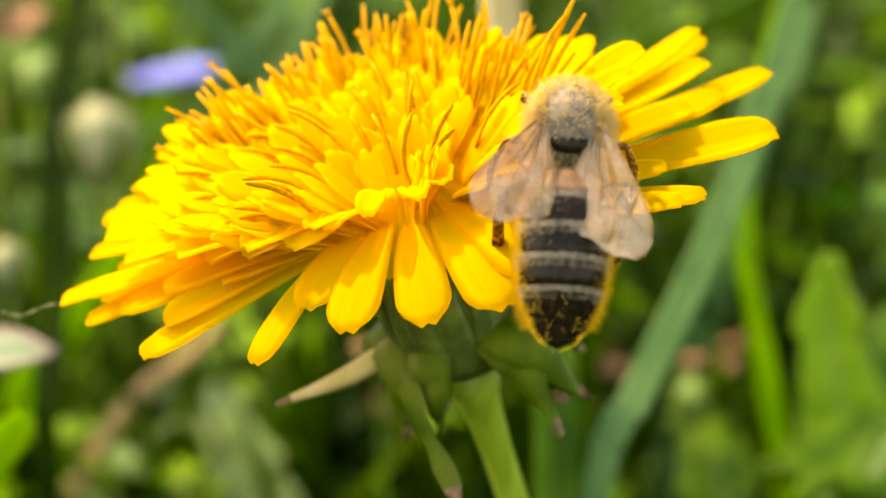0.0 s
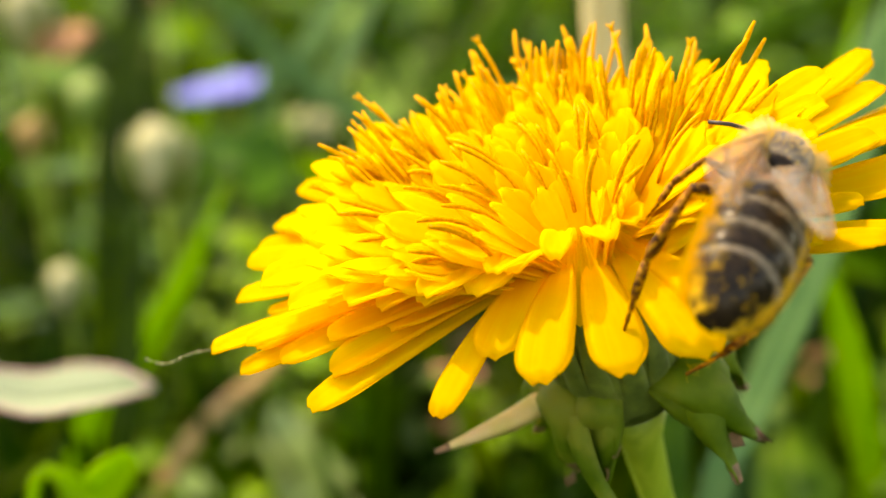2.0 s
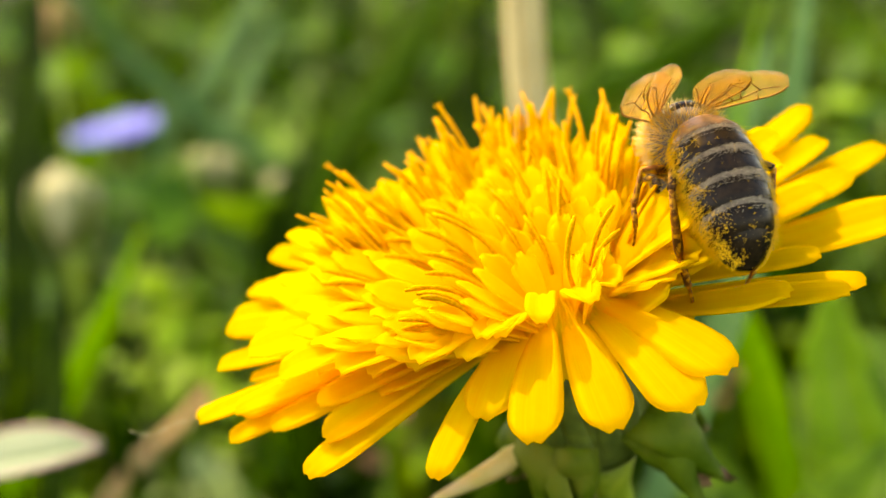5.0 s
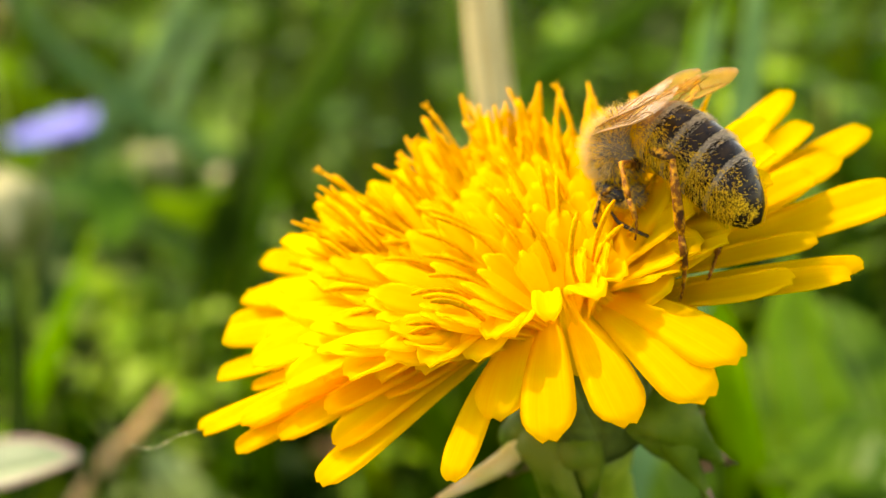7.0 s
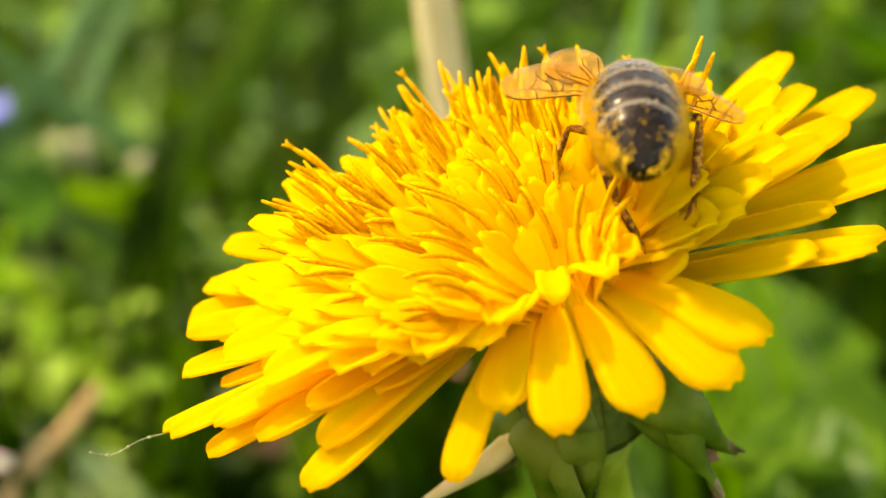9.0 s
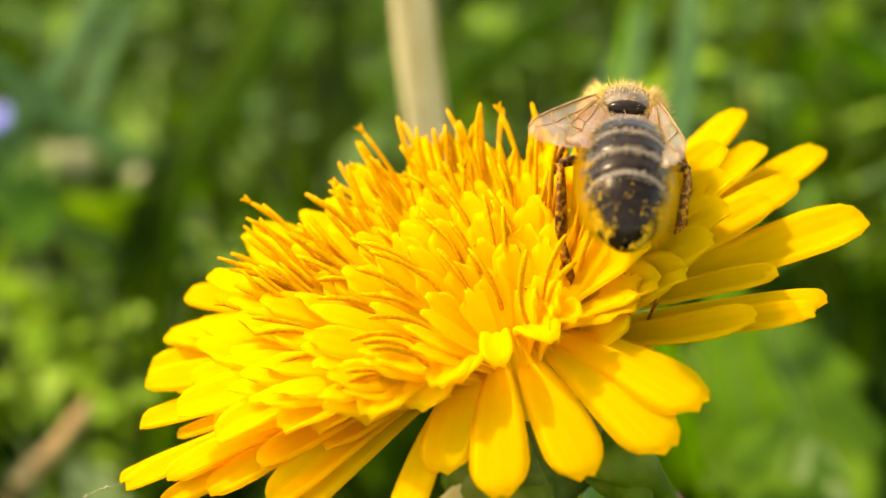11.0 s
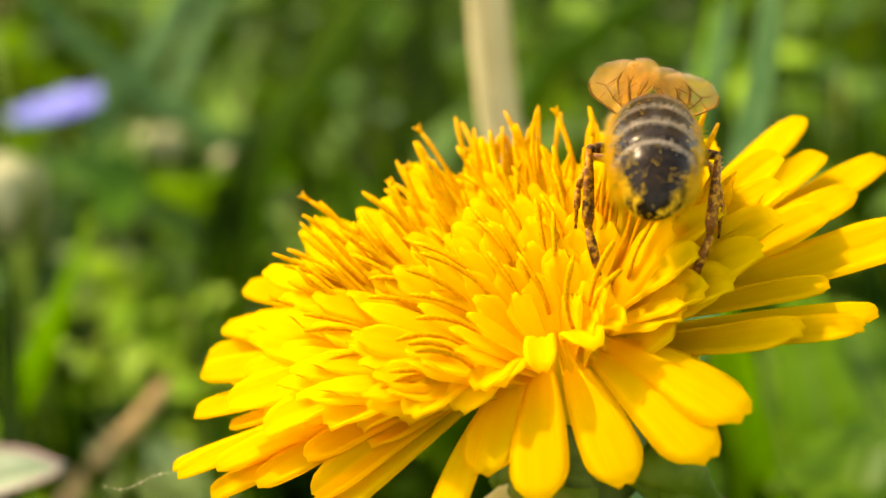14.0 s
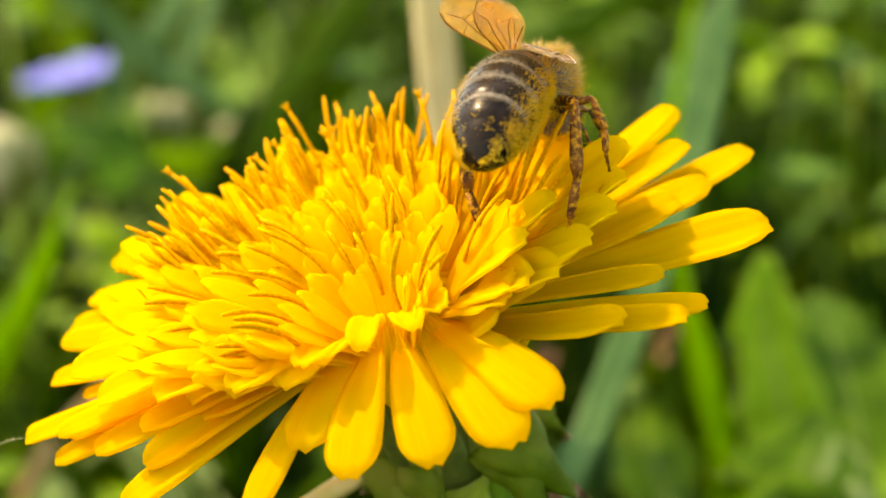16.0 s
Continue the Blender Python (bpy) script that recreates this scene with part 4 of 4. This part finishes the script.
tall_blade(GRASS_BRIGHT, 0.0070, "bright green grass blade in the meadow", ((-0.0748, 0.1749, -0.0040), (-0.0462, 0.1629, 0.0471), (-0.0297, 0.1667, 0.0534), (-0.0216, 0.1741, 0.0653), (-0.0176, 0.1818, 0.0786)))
tall_blade(GRASS_TEAL, 0.0050, "slanting grey-green grass blade", ((-0.0985, 0.2748, -0.0040), (-0.0485, 0.2628, 0.1113), (-0.0377, 0.2638, 0.1071), (-0.0270, 0.2732, 0.1267), (-0.0203, 0.2805, 0.1385)))
tall_blade(GRASS_TEAL, 0.0070, "tall blue-green grass blade in the meadow", ((0.0394, 0.1687, -0.0040), (0.0557, 0.1567, 0.1126), (0.0622, 0.1641, 0.1247), (0.0699, 0.1721, 0.1392)))
BLUE_AT = Vector((-0.0613, 0.2740, 0.1071))
blue = thing("blue_flower", (BLUE_AT.x + 0.004, BLUE_AT.y + 0.006, 0), "pale violet-blue meadow flower on a thin green stalk", "flower")
off = BLUE_AT - Vector((BLUE_AT.x + 0.004, BLUE_AT.y + 0.006, 0))
s = Shape()
s.tube(curve(((0, 0, -0.003), (0.001, 0, off.z * 0.5), off - Vector((0, 0, 0.004))), 10), [0.0009] * 10, 8)
part("stalk", s, STALK, blue)
s = Shape()
s.ball(off - Vector((0, 0, 0.004)), (0.0028, 0.0028, 0.0034), 8, 12)
part("calyx", s, BRACT, blue)
tilt = Euler((radians(3), radians(-10), 0)).to_matrix()
for k in range(9):
    s = Shape()
    g = []
    a = 2 * math.pi * k / 9 + 0.2
    for i in range(7):
        u = i / 6
        r_ = 0.001 + 0.0128 * u
        w = 0.0086 * math.sin(0.25 + 2.45 * u) * (0.75 if i == 6 else 1)
        g.append([off + tilt @ Vector((r_ * math.cos(a) - q * w / 2 * math.sin(a), r_ * math.sin(a) + q * w / 2 * math.cos(a), 0.002 * u * u + 0.0006 * q * q - 0.0003 * (k % 2))) for q in (-1, -0.5, 0, 0.5, 1)])
    s.shell(g, 0.0003)
    part("petal", s, BLUE, blue)

for place, size, material, label in (
    ((-0.0601, 0.1794, 0.1092), 0.0063, PALE, "pale closed bud with a papery tip"),
    ((-0.0745, 0.1637, 0.0893), 0.0036, PALE, "small pale round bud in the grass"),
    ((-0.0952, 0.2199, 0.1064), 0.0036, TWIG, "small brown withered bud"),
    ((-0.0831, 0.2217, 0.1129), 0.0048, LEAF_RIB, "small yellow-green bud in the grass"),
    ((-0.1080, 0.2667, 0.1270), 0.0068, PALE, "small whitish flower head"),
    ((-0.0358, 0.2500, 0.1019), 0.0040, PALE, "small whitish bud on a thin stalk"),
    ((-0.0742, 0.2595, 0.1360), 0.0046, TWIG, "small orange-brown withered bud"),
    ((-0.0229, 0.2315, 0.0997), 0.0036, PALE, "small pinkish-white bud in the grass"),
    ((-0.0407, 0.2492, 0.1027), 0.0036, PALE, "small pinkish-white bud in the grass"),
    ((0.0613, 0.0839, 0.0832), 0.0022, PALE, "pale bud low in the grass"),
    ((0.0451, 0.1358, 0.0761), 0.0032, LEAF_RIB, "pale green bud low in the grass"),
):
    bud = thing("bud", (place[0], place[1] + 0.003, 0), label, "bud", group="buds in the grass")
    up = Vector((0, -0.003, place[2]))
    s = Shape()
    s.tube(curve(((0, 0, -0.003), (0.002, 0, up.z * 0.5), up), 8), [size * 0.16] * 8, 7)
    part("stalk", s, STALK, bud)
    s = Shape()
    s.ball(up, (size * 0.9, size * 0.9, size * 1.15), 10, 14, rough=0.25)
    top_ = part("bud_head", s, material, bud)
    for k in range(8):
        s = Shape()
        a = 2 * math.pi * k / 8
        g = []
        for i in range(5):
            u = i / 4
            r_ = size * (0.3 + 0.75 * math.sin(0.2 + u * 2.2))
            g.append([up + Vector((r_ * math.cos(a + q * 0.38 * (1.1 - u)), r_ * math.sin(a + q * 0.38 * (1.1 - u)), size * (-1.2 + 2.1 * u))) for q in (-1, 0, 1)])
        s.shell(g, size * 0.06)
        part("scale", s, BRACT if k % 2 else material, top_)

TWIG_LINE = ((-0.0808, 0.1222, -0.0030), (-0.0508, 0.1222, 0.0692), (-0.0363, 0.1363, 0.0830), (-0.0326, 0.1398, 0.0864))
s = Shape()
base = Vector((TWIG_LINE[0][0], TWIG_LINE[0][1], 0))
s.tube([p - base for p in curve(TWIG_LINE, 14)], [0.0016 - 0.00004 * i for i in range(14)], 9)
solo("twig", s, TWIG, tuple(base), "dry brown stalk slanting through the grass", "stalk")

LEAF_LINE = ((-0.0983, 0.0734, -0.0030), (-0.0783, 0.0634, 0.1014), (-0.0462, 0.0545, 0.1104), (-0.0354, 0.0521, 0.1126))
base = Vector((LEAF_LINE[0][0], LEAF_LINE[0][1], 0))
grey = thing("grey_leaf", tuple(base), "pale grey-green downy leaf with a pinkish edge", "leaf")
line = [p - base for p in curve(LEAF_LINE, 30)]
wide = [0.0012 if i < 14 else 0.0006 + 0.0060 * min(1, (i - 13) / 7) * (1 - ((i - 14) / 15.0) ** 2.6) for i in range(30)]
part("blade", strap(line, wide, 0.0004, 0.22, (0.1, -0.6, 1)), GREY_LEAF, grey)
s = Shape()
s.tube([p + Vector((0, 0, 0.0003)) for p in line], [0.00045 - 0.00001 * i for i in range(30)], 6)
part("midrib", s, GREY_LEAF, grey)
for sg in (-1, 1):
    s = Shape()
    pts = []
    for i in range(13, 30):
        d = (line[min(i + 1, 29)] - line[i - 1]).normalized()
        across = d.cross(Vector((0.1, -0.6, 1))).normalized()
        nrm = across.cross(d)
        pts.append(line[i] + across * sg * wide[i] / 2 + nrm * 0.22 * wide[i])
    s.tube(pts, [0.00028] * len(pts), 5)
    part("leaf_edge", s, GREY_EDGE, grey, "pinkish leaf edge")

SMALL_LINE = ((-0.0468, 0.0459, -0.0030), (-0.0468, 0.0459, 0.0974), (-0.0403, 0.0456, 0.1040), (-0.0360, 0.0448, 0.1088))
base = Vector((SMALL_LINE[0][0], SMALL_LINE[0][1], 0))
line = [p - base for p in curve(SMALL_LINE, 20)]
s = strap(line, [0.0010 if i < 10 else 0.0010 + 0.0030 * math.sin(math.pi * (i - 9.5) / 10.4) for i in range(20)], 0.0003, 0.2, (0.3, -1, 0.6))
solo("narrow_leaf", s, GRASS_BRIGHT, tuple(base), "narrow green leaf with a reddish tip", "leaf")

def broad_leaf(rib, width, lobes, material, label):
    """A toothed leaf along its midrib."""
    base = Vector((rib[0][0], rib[0][1], 0))
    n_ = 40
    line = [p - base for p in curve(rib, n_)]
    leaf = thing("dandelion_leaf", tuple(base), label, "leaf", group="broad leaves in the grass")
    wide = []
    for i in range(n_):
        u = i / (n_ - 1)
        saw = (u * lobes * 2) % 1.0
        body_ = math.sin(math.pi * min(1, u * 0.97 + 0.03)) ** 0.6
        wide.append(0.0012 + width * body_ * (0.62 + 0.38 * (1 - saw) if u < 0.86 else 0.62 + 0.38 * (1 - u)) * min(1, max(0, u - 0.22) * 4))
    part("blade", strap(line, wide, 0.0004, 0.16, (-0.25, -1, 0.55)), material, leaf)
    s = Shape()
    s.tube(line, [0.0007 * (1 - 0.7 * i / (n_ - 1)) for i in range(n_)], 8)
    part("midrib", s, LEAF_RIB, leaf, "pale midrib")



broad_leaf(((0.0608, 0.1008, -0.0030), (0.0608, 0.0908, 0.0712), (0.0578, 0.0938, 0.0867), (0.0547, 0.0965, 0.1012), (0.0540, 0.0977, 0.1118)), 0.0115, 2, LEAF_LIGHT, "green dandelion leaf with a reddish rim")
broad_leaf(((0.0776, 0.1166, -0.0030), (0.0776, 0.1066, 0.0593), (0.0765, 0.1130, 0.0730), (0.0752, 0.1215, 0.0862), (0.0734, 0.1305, 0.0942)), 0.022, 3, LEAF, "dark green toothed dandelion leaf")
broad_leaf(((0.0485, 0.0834, -0.0030), (0.0485, 0.0734, 0.0807), (0.0513, 0.0762, 0.0850), (0.0545, 0.0800, 0.0896), (0.0580, 0.0841, 0.0952)), 0.021, 4, LEAF, "green toothed dandelion leaf")
broad_leaf(((0.0588, 0.0849, -0.0030), (0.0588, 0.0749, 0.0803), (0.0587, 0.0765, 0.0856), (0.0589, 0.0789, 0.0898), (0.0593, 0.0809, 0.0930)), 0.0065, 3, LEAF_PALE, "pale green lobed leaf tip")
broad_leaf(((-0.0198, 0.1522, -0.0030), (-0.0198, 0.1422, 0.0466), (-0.0281, 0.1492, 0.0537), (-0.0346, 0.1566, 0.0622), (-0.0383, 0.1631, 0.0672)), 0.014, 2, LEAF_PALE, "pale grey-green leaf low in the grass")
broad_leaf(((-0.0374, 0.1756, -0.0030), (-0.0374, 0.1656, 0.0454), (-0.0389, 0.1738, 0.0555), (-0.0416, 0.1817, 0.0641), (-0.0436, 0.1888, 0.0698)), 0.012, 2, LEAF, "green leaf low in the grass")
broad_leaf(((0.0522, 0.1369, -0.0030), (0.0522, 0.1269, 0.0495), (0.0505, 0.1327, 0.0610), (0.0481, 0.1399, 0.0701), (0.0455, 0.1465, 0.0768)), 0.014, 2, LEAF, "green leaf low in the grass")
broad_leaf(((0.0698, 0.1313, -0.0030), (0.0698, 0.1213, 0.0526), (0.0719, 0.1291, 0.0630), (0.0712, 0.1379, 0.0759), (0.0693, 0.1465, 0.0834)), 0.02, 3, LEAF, "green dandelion leaf in the grass")
for place, size, turn in (
    ((0.0486, 0.1413, 0.0810), 0.0088, 3.1),
    ((0.0333, 0.1657, 0.0720), 0.0105, 3.4),
    ((-0.0963, 0.2551, 0.1222), 0.0172, 0.7),
    ((-0.0055, 0.1130, 0.0921), 0.0072, 3.2),
    ((0.0529, 0.1381, 0.0857), 0.0065, 2.5),
    ((-0.0048, 0.1659, 0.0631), 0.0094, 0.2),
    ((-0.0016, 0.2161, 0.0614), 0.0145, 0.1),
    ((-0.0717, 0.2481, 0.0990), 0.0116, 3.9),
):
    dead = thing("withered_leaf", (place[0], place[1], 0), "rust-brown withered leaf on a dry stalk", "leaf", group="withered leaves")
    up = Vector((0, 0, place[2]))
    s = Shape()
    s.tube([Vector((0, 0, -0.003)), up * 0.5 + Vector((0.002, 0, 0)), up], [0.0004] * 3, 6)
    part("stalk", s, LEAF, dead)
    g = []
    for i in range(9):
        u = i / 8
        w = size * 0.42 * math.sin(0.2 + 2.8 * u)
        d = Vector((math.cos(turn), 0.4 * math.sin(turn), 0.3 * math.sin(turn * 2)))
        side = d.cross(Vector((0.2, -1, 0.4))).normalized()
        g.append([up + d * size * (u - 0.5) + side * w * q / 2 + Vector((0, 0.15 * size * math.sin(u * 5 + q * 2), 0)) for q in (-1, -0.5, 0, 0.5, 1)])
    s = Shape()
    s.shell(g, 0.0003)
    part("blade", s, RUST, dead)

s = Shape()
base = Vector((-0.0215, 0.0052, 0.1327))
line = curve(((0, 0, 0), (-0.0014, 0.0004, -0.0004), (-0.0030, 0.0008, -0.0012), (-0.0042, 0.0010, -0.0010)), 24)
s.tube(line, [0.000018] * 24, 5)
for k in range(3, 24, 2):
    s.ball(line[k], [0.00004 + 0.00003 * (k % 3)] * 3, 4, 6)
solo("spider_thread", s, PALE, tuple(base), "fine dusty spider thread on a petal tip", "thread")

for place, leaves, size, material, label in (
    ((-0.0439, 0.2172, 0.0807), 14, 0.01, LEAF_LIGHT, "light green leafy weed in the meadow"),
    ((-0.0320, 0.2036, 0.0781), 12, 0.009, LEAF_LIGHT, "light green leafy weed in the meadow"),
    ((-0.0221, 0.2315, 0.0715), 10, 0.009, LEAF_PALE, "pale green leafy weed in the meadow"),
    ((-0.0107, 0.2243, 0.0907), 8, 0.009, LEAF_LIGHT, "small light green weed in the grass"),
    ((-0.0431, 0.1743, 0.0611), 9, 0.009, LEAF_PALE, "pale green leafy weed low in the grass"),
    ((-0.0486, 0.1957, 0.0763), 12, 0.01, LEAF_LIGHT, "light green leafy weed in the meadow"),
    ((-0.0365, 0.2558, 0.0727), 12, 0.01, LEAF_LIGHT, "light green leafy weed in the meadow"),
    ((-0.0543, 0.2512, 0.0813), 10, 0.01, LEAF_PALE, "pale green leafy weed in the meadow"),
    ((-0.0280, 0.1806, 0.0745), 10, 0.009, LEAF_LIGHT, "light green leafy weed in the meadow"),
    ((-0.0576, 0.1210, 0.0755), 10, 0.008, LEAF_LIGHT, "light green leafy weed low in the meadow"),
    ((-0.0494, 0.1289, 0.0670), 10, 0.008, LEAF_PALE, "pale green leafy weed low in the meadow"),
    ((-0.0393, 0.1375, 0.0608), 12, 0.009, LEAF_LIGHT, "light green leafy weed low in the meadow"),
    ((-0.0648, 0.1648, 0.0651), 12, 0.009, LEAF_LIGHT, "light green leafy weed low in the meadow"),
    ((-0.0632, 0.1918, 0.0831), 10, 0.011, LEAF_LIGHT, "light green leafy weed in the meadow"),
    ((-0.0444, 0.2214, 0.0835), 12, 0.009, LEAF_LIGHT, "light green leafy weed in the meadow"),
    ((0.1164, 0.2351, 0.0836), 10, 0.01, LEAF, "dark green leafy weed in the meadow"),
    ((0.1397, 0.2838, 0.1028), 12, 0.012, LEAF, "dark green leafy weed in the meadow"),
    ((0.1284, 0.3112, 0.1050), 12, 0.013, LEAF_LIGHT, "bright green leafy weed in the meadow"),
    ((0.0856, 0.3394, 0.1224), 10, 0.012, LEAF_LIGHT, "bright green leafy weed in the meadow"),
    ((-0.0300, 0.1700, 0.0660), 9, 0.011, LEAF_LIGHT, "bright green leafy weed in the meadow"),
    ((-0.0150, 0.1950, 0.0600), 9, 0.011, LEAF_PALE, "pale green leafy weed low in the meadow"),
    ((-0.0480, 0.1560, 0.0620), 8, 0.010, LEAF_PALE, "pale green leafy weed low in the meadow"),
    ((0.0020, 0.1800, 0.0620), 9, 0.011, LEAF_LIGHT, "bright green leafy weed in the meadow"),
    ((0.0080, 0.2150, 0.0640), 8, 0.012, LEAF_PALE, "pale green leafy weed low in the meadow"),
):
    weed = thing("meadow_weed", (place[0], place[1], 0), label, "weed", group="leafy weeds in the meadow")
    up = Vector((0, 0, place[2]))
    s = Shape()
    s.tube(curve(((0, 0, -0.003), (0.002, 0.001, up.z * 0.5), up), 8), [0.0007] * 8, 7)
    part("stalk", s, STALK, weed)
    for k in range(leaves):
        a = k * 2.4 + rng.uniform(-0.5, 0.5)
        root = Vector((0.001 * math.cos(a), 0.001 * math.sin(a), up.z - size * 1.6 * rng.random()))
        m = Matrix.Translation(root) @ Euler((rng.uniform(-0.3, 0.8), rng.uniform(-0.5, 0.5), a)).to_matrix().to_4x4()
        ln = size * rng.uniform(0.7, 1.4)
        g = []
        for i in range(7):
            u = i / 6
            w = ln * 0.28 * math.sin(0.12 + u * 2.9)
            g.append([m @ Vector((q * w, ln * (u + 0.1), 0.25 * w * q * q - 0.25 * ln * u * u)) for q in (-1, -0.5, 0, 0.5, 1)])
        s = Shape()
        s.shell(g, 0.00025)
        part("leaf", s, material, weed)



# ---- motion ----
WING_ROWS = (
    (0.00, -21, 18, -38, -3, -12, 22),
    (0.50, -30, 29, -41, -13, 31, 3),
    (1.00, -17, 37, -35, -6, 7, 12),
    (1.50, -17, 39, -40, -6, 8, 2),
    (2.00, 1, 25, -21, -3, 7, 7),
    (2.50, 1, 27, -22, -2, 0, 10),
    (2.70, 12, 0, -11, 18, -38, 13),
    (2.85, -4, -7, -6, -15, -26, 12),
    (3.00, -21, -12, 1, -46, -16, 4),
    (3.10, -14, 0, -6, -34, -8, 34),
    (3.20, -4, 8, -14, -12, -2, 64),
    (3.50, 20, 20, -50, 14, 12, 8),
    (3.75, 26, 0, -56, 26, 12, 20),
    (4.00, 22, -16, -62, 30, 12, 34),
    (4.50, 20, -18, -54, 26, 14, 28),
    (6.80, 40, -6, -30, 38, 6, 20),
    (7.00, 42, 4, -40, 42, 3, 22),
    (7.50, 38, 8, -58, 45, 2, 24),
    (8.00, 30, 2, -66, 42, 6, 36),
    (8.50, 34, 2, -62, 48, -2, 48),
    (9.00, 34, 4, -60, 50, -6, 54),
    (9.20, 28, 0, -58, 44, -2, 50),
    (11.30, 5, 22, -23, 11, -22, 6),
    (11.50, 11, 22, -16, 16, -21, 14),
    (12.00, 21, -17, -11, 30, 6, 36),
    (12.50, 31, -16, -14, 42, -2, 43),
    (13.00, 31, -16, -24, 38, 0, 40),
    (13.50, 31, -16, -24, 41, 14, 37),
    (14.00, 31, -16, -29, 36, 15, 26),
    (14.50, 31, -16, -29, 46, 13, 38),
    (15.00, 41, -14, -27, 41, 14, 42),
    (15.30, 26, -16, -18, 41, 14, 37),
    (15.50, 31, -16, -14, 46, 13, 48),
    (15.70, 11, -18, -28, 51, 11, 34),
    (16.00, -5, -18, -8, 26, 16, 33),
)
BEE_ROWS = (
    (0.0, 8.52, -9.00, 145.13, 50.0, 2.1, -2.3, 14),
    (0.5, 7.72, -9.00, 145.04, 36.9, 3.2, -2.7, 14),
    (1.0, 8.80, -9.00, 145.22, 20.2, 13.0, -1.8, 14),
    (1.5, 8.36, -9.00, 145.95, 20.2, 13.3, 1.5, 16),
    (2.0, 8.42, -8.00, 145.54, 15.7, 31.3, -8.8, 14),
    (2.5, 7.73, -8.00, 146.13, 14.8, 30.5, -8.0, 14),
    (2.7, 8.29, -8.00, 146.54, 22.2, 22.9, -8.9, 10),
    (3.0, 8.02, -8.00, 150.34, 62.6, -9.0, -4.2, 4),
    (3.2, 6.93, -7.00, 150.64, 41.3, -1.1, -0.5, 24),
    (3.5, 6.30, -6.00, 151.31, -30.0, -6.8, 22.1, 88),
    (4.0, 6.70, -3.00, 151.95, -36.0, -4.5, 9.0, 88),
    (4.5, 7.46, -1.50, 151.35, -40.0, -2.7, 6.0, 86),
    (6.8, 5.37, -0.50, 151.30, -62.1, -2.3, 55.2, 93),
    (7.0, 4.79, 0.50, 151.08, -68.3, 4.3, 45.7, 96),
    (7.5, 4.17, 0.50, 150.90, -72.5, 9.8, 33.8, 95),
    (8.0, 5.70, 2.00, 151.29, -55.0, 10.2, 8.4, 78),
    (8.5, 5.76, 3.00, 150.43, -60.2, 6.7, -7.5, 74),
    (9.0, 5.03, 3.00, 150.39, -62.0, 3.3, -14.2, 73),
    (9.2, 4.85, 3.00, 150.81, -44.9, 1.8, -9.3, 64),
    (11.3, 7.50, 1.50, 151.56, 4.5, 4.0, -17.3, 14),
    (11.5, 7.20, 1.50, 151.99, -0.5, 2.8, -13.6, 14),
    (12.0, 7.42, 3.00, 152.10, -37.2, 4.5, -18.1, 60),
    (12.5, 6.98, 3.00, 152.43, -53.7, 4.2, -18.1, 68),
    (13.0, 7.68, 3.00, 152.25, -47.8, 3.6, -15.1, 68),
    (13.5, 6.97, 3.00, 152.64, -48.9, 2.7, -12.2, 64),
    (14.0, 6.37, 3.00, 152.41, -57.2, 3.7, -14.7, 70),
    (14.5, 6.49, 3.00, 152.11, -62.6, -2.7, -25.8, 70),
    (15.0, 7.03, 4.00, 152.34, -65.2, -3.0, -16.3, 66),
    (15.3, 7.34, 4.00, 152.26, -44.7, -6.6, -18.9, 56),
    (15.5, 7.02, 4.00, 152.12, -49.4, -7.5, -14.2, 58),
    (15.7, 9.48, 4.00, 152.06, -36.6, -12.3, -27.4, 44),
    (16.0, 8.10, 4.00, 153.75, -27.1, -12.0, -28.7, 40),
)


def motions():
    walk(BEE, [(t, pose(x * MM, y * MM, z * MM, rx, ry, rz)) for t, x, y, z, rx, ry, rz, bend in BEE_ROWS])
    walk(BELLY, [(t, pose(0, 0, 0, bend, 0, 0)) for t, x, y, z, rx, ry, rz, bend in BEE_ROWS])
    walk(FEELER, [(t, pose(-0.45 * MM, 5.1 * MM, -0.7 * MM, 0, turn, 0)) for t, turn in ((0.0, -70), (0.4, -60), (0.6, 0), (2.7, 0), (3.0, -70), (16.0, -70))])
    for w in WINGS:
        sg, fore = w["side"], w["fore"]
        hinge = (sg * 1.35 * MM, (1.7 if fore else 1.1) * MM, (1.45 if fore else 1.3) * MM)
        k = 1 if sg < 0 else 4
        walk(w, [(row[0], pose(*hinge, *row[k:k + 3]) @ pose(0, 0, 0, 0, 0, 0 if fore else -sg * 15)) for row in WING_ROWS])
    for leg in LEGS:
        hip = Vector(leg["hip"])
        share = {"front_leg": 0.5, "middle_leg": 0.75, "hind_leg": 0.95}[leg.name.split(".")[0]]
        lean = (0, 0, -12, -8, -10, -22, -24, 0, 0) if share == 0.95 and hip.x < 0 else (0,) * 9
        walk(leg, [(t, pose(*hip, bend * share, float(np.interp(t, (0, 3.4, 4, 7, 7.5, 8, 9.2, 11.3, 16), lean)), 0)) for t, x, y, z, rx, ry, rz, bend in BEE_ROWS])


motions()
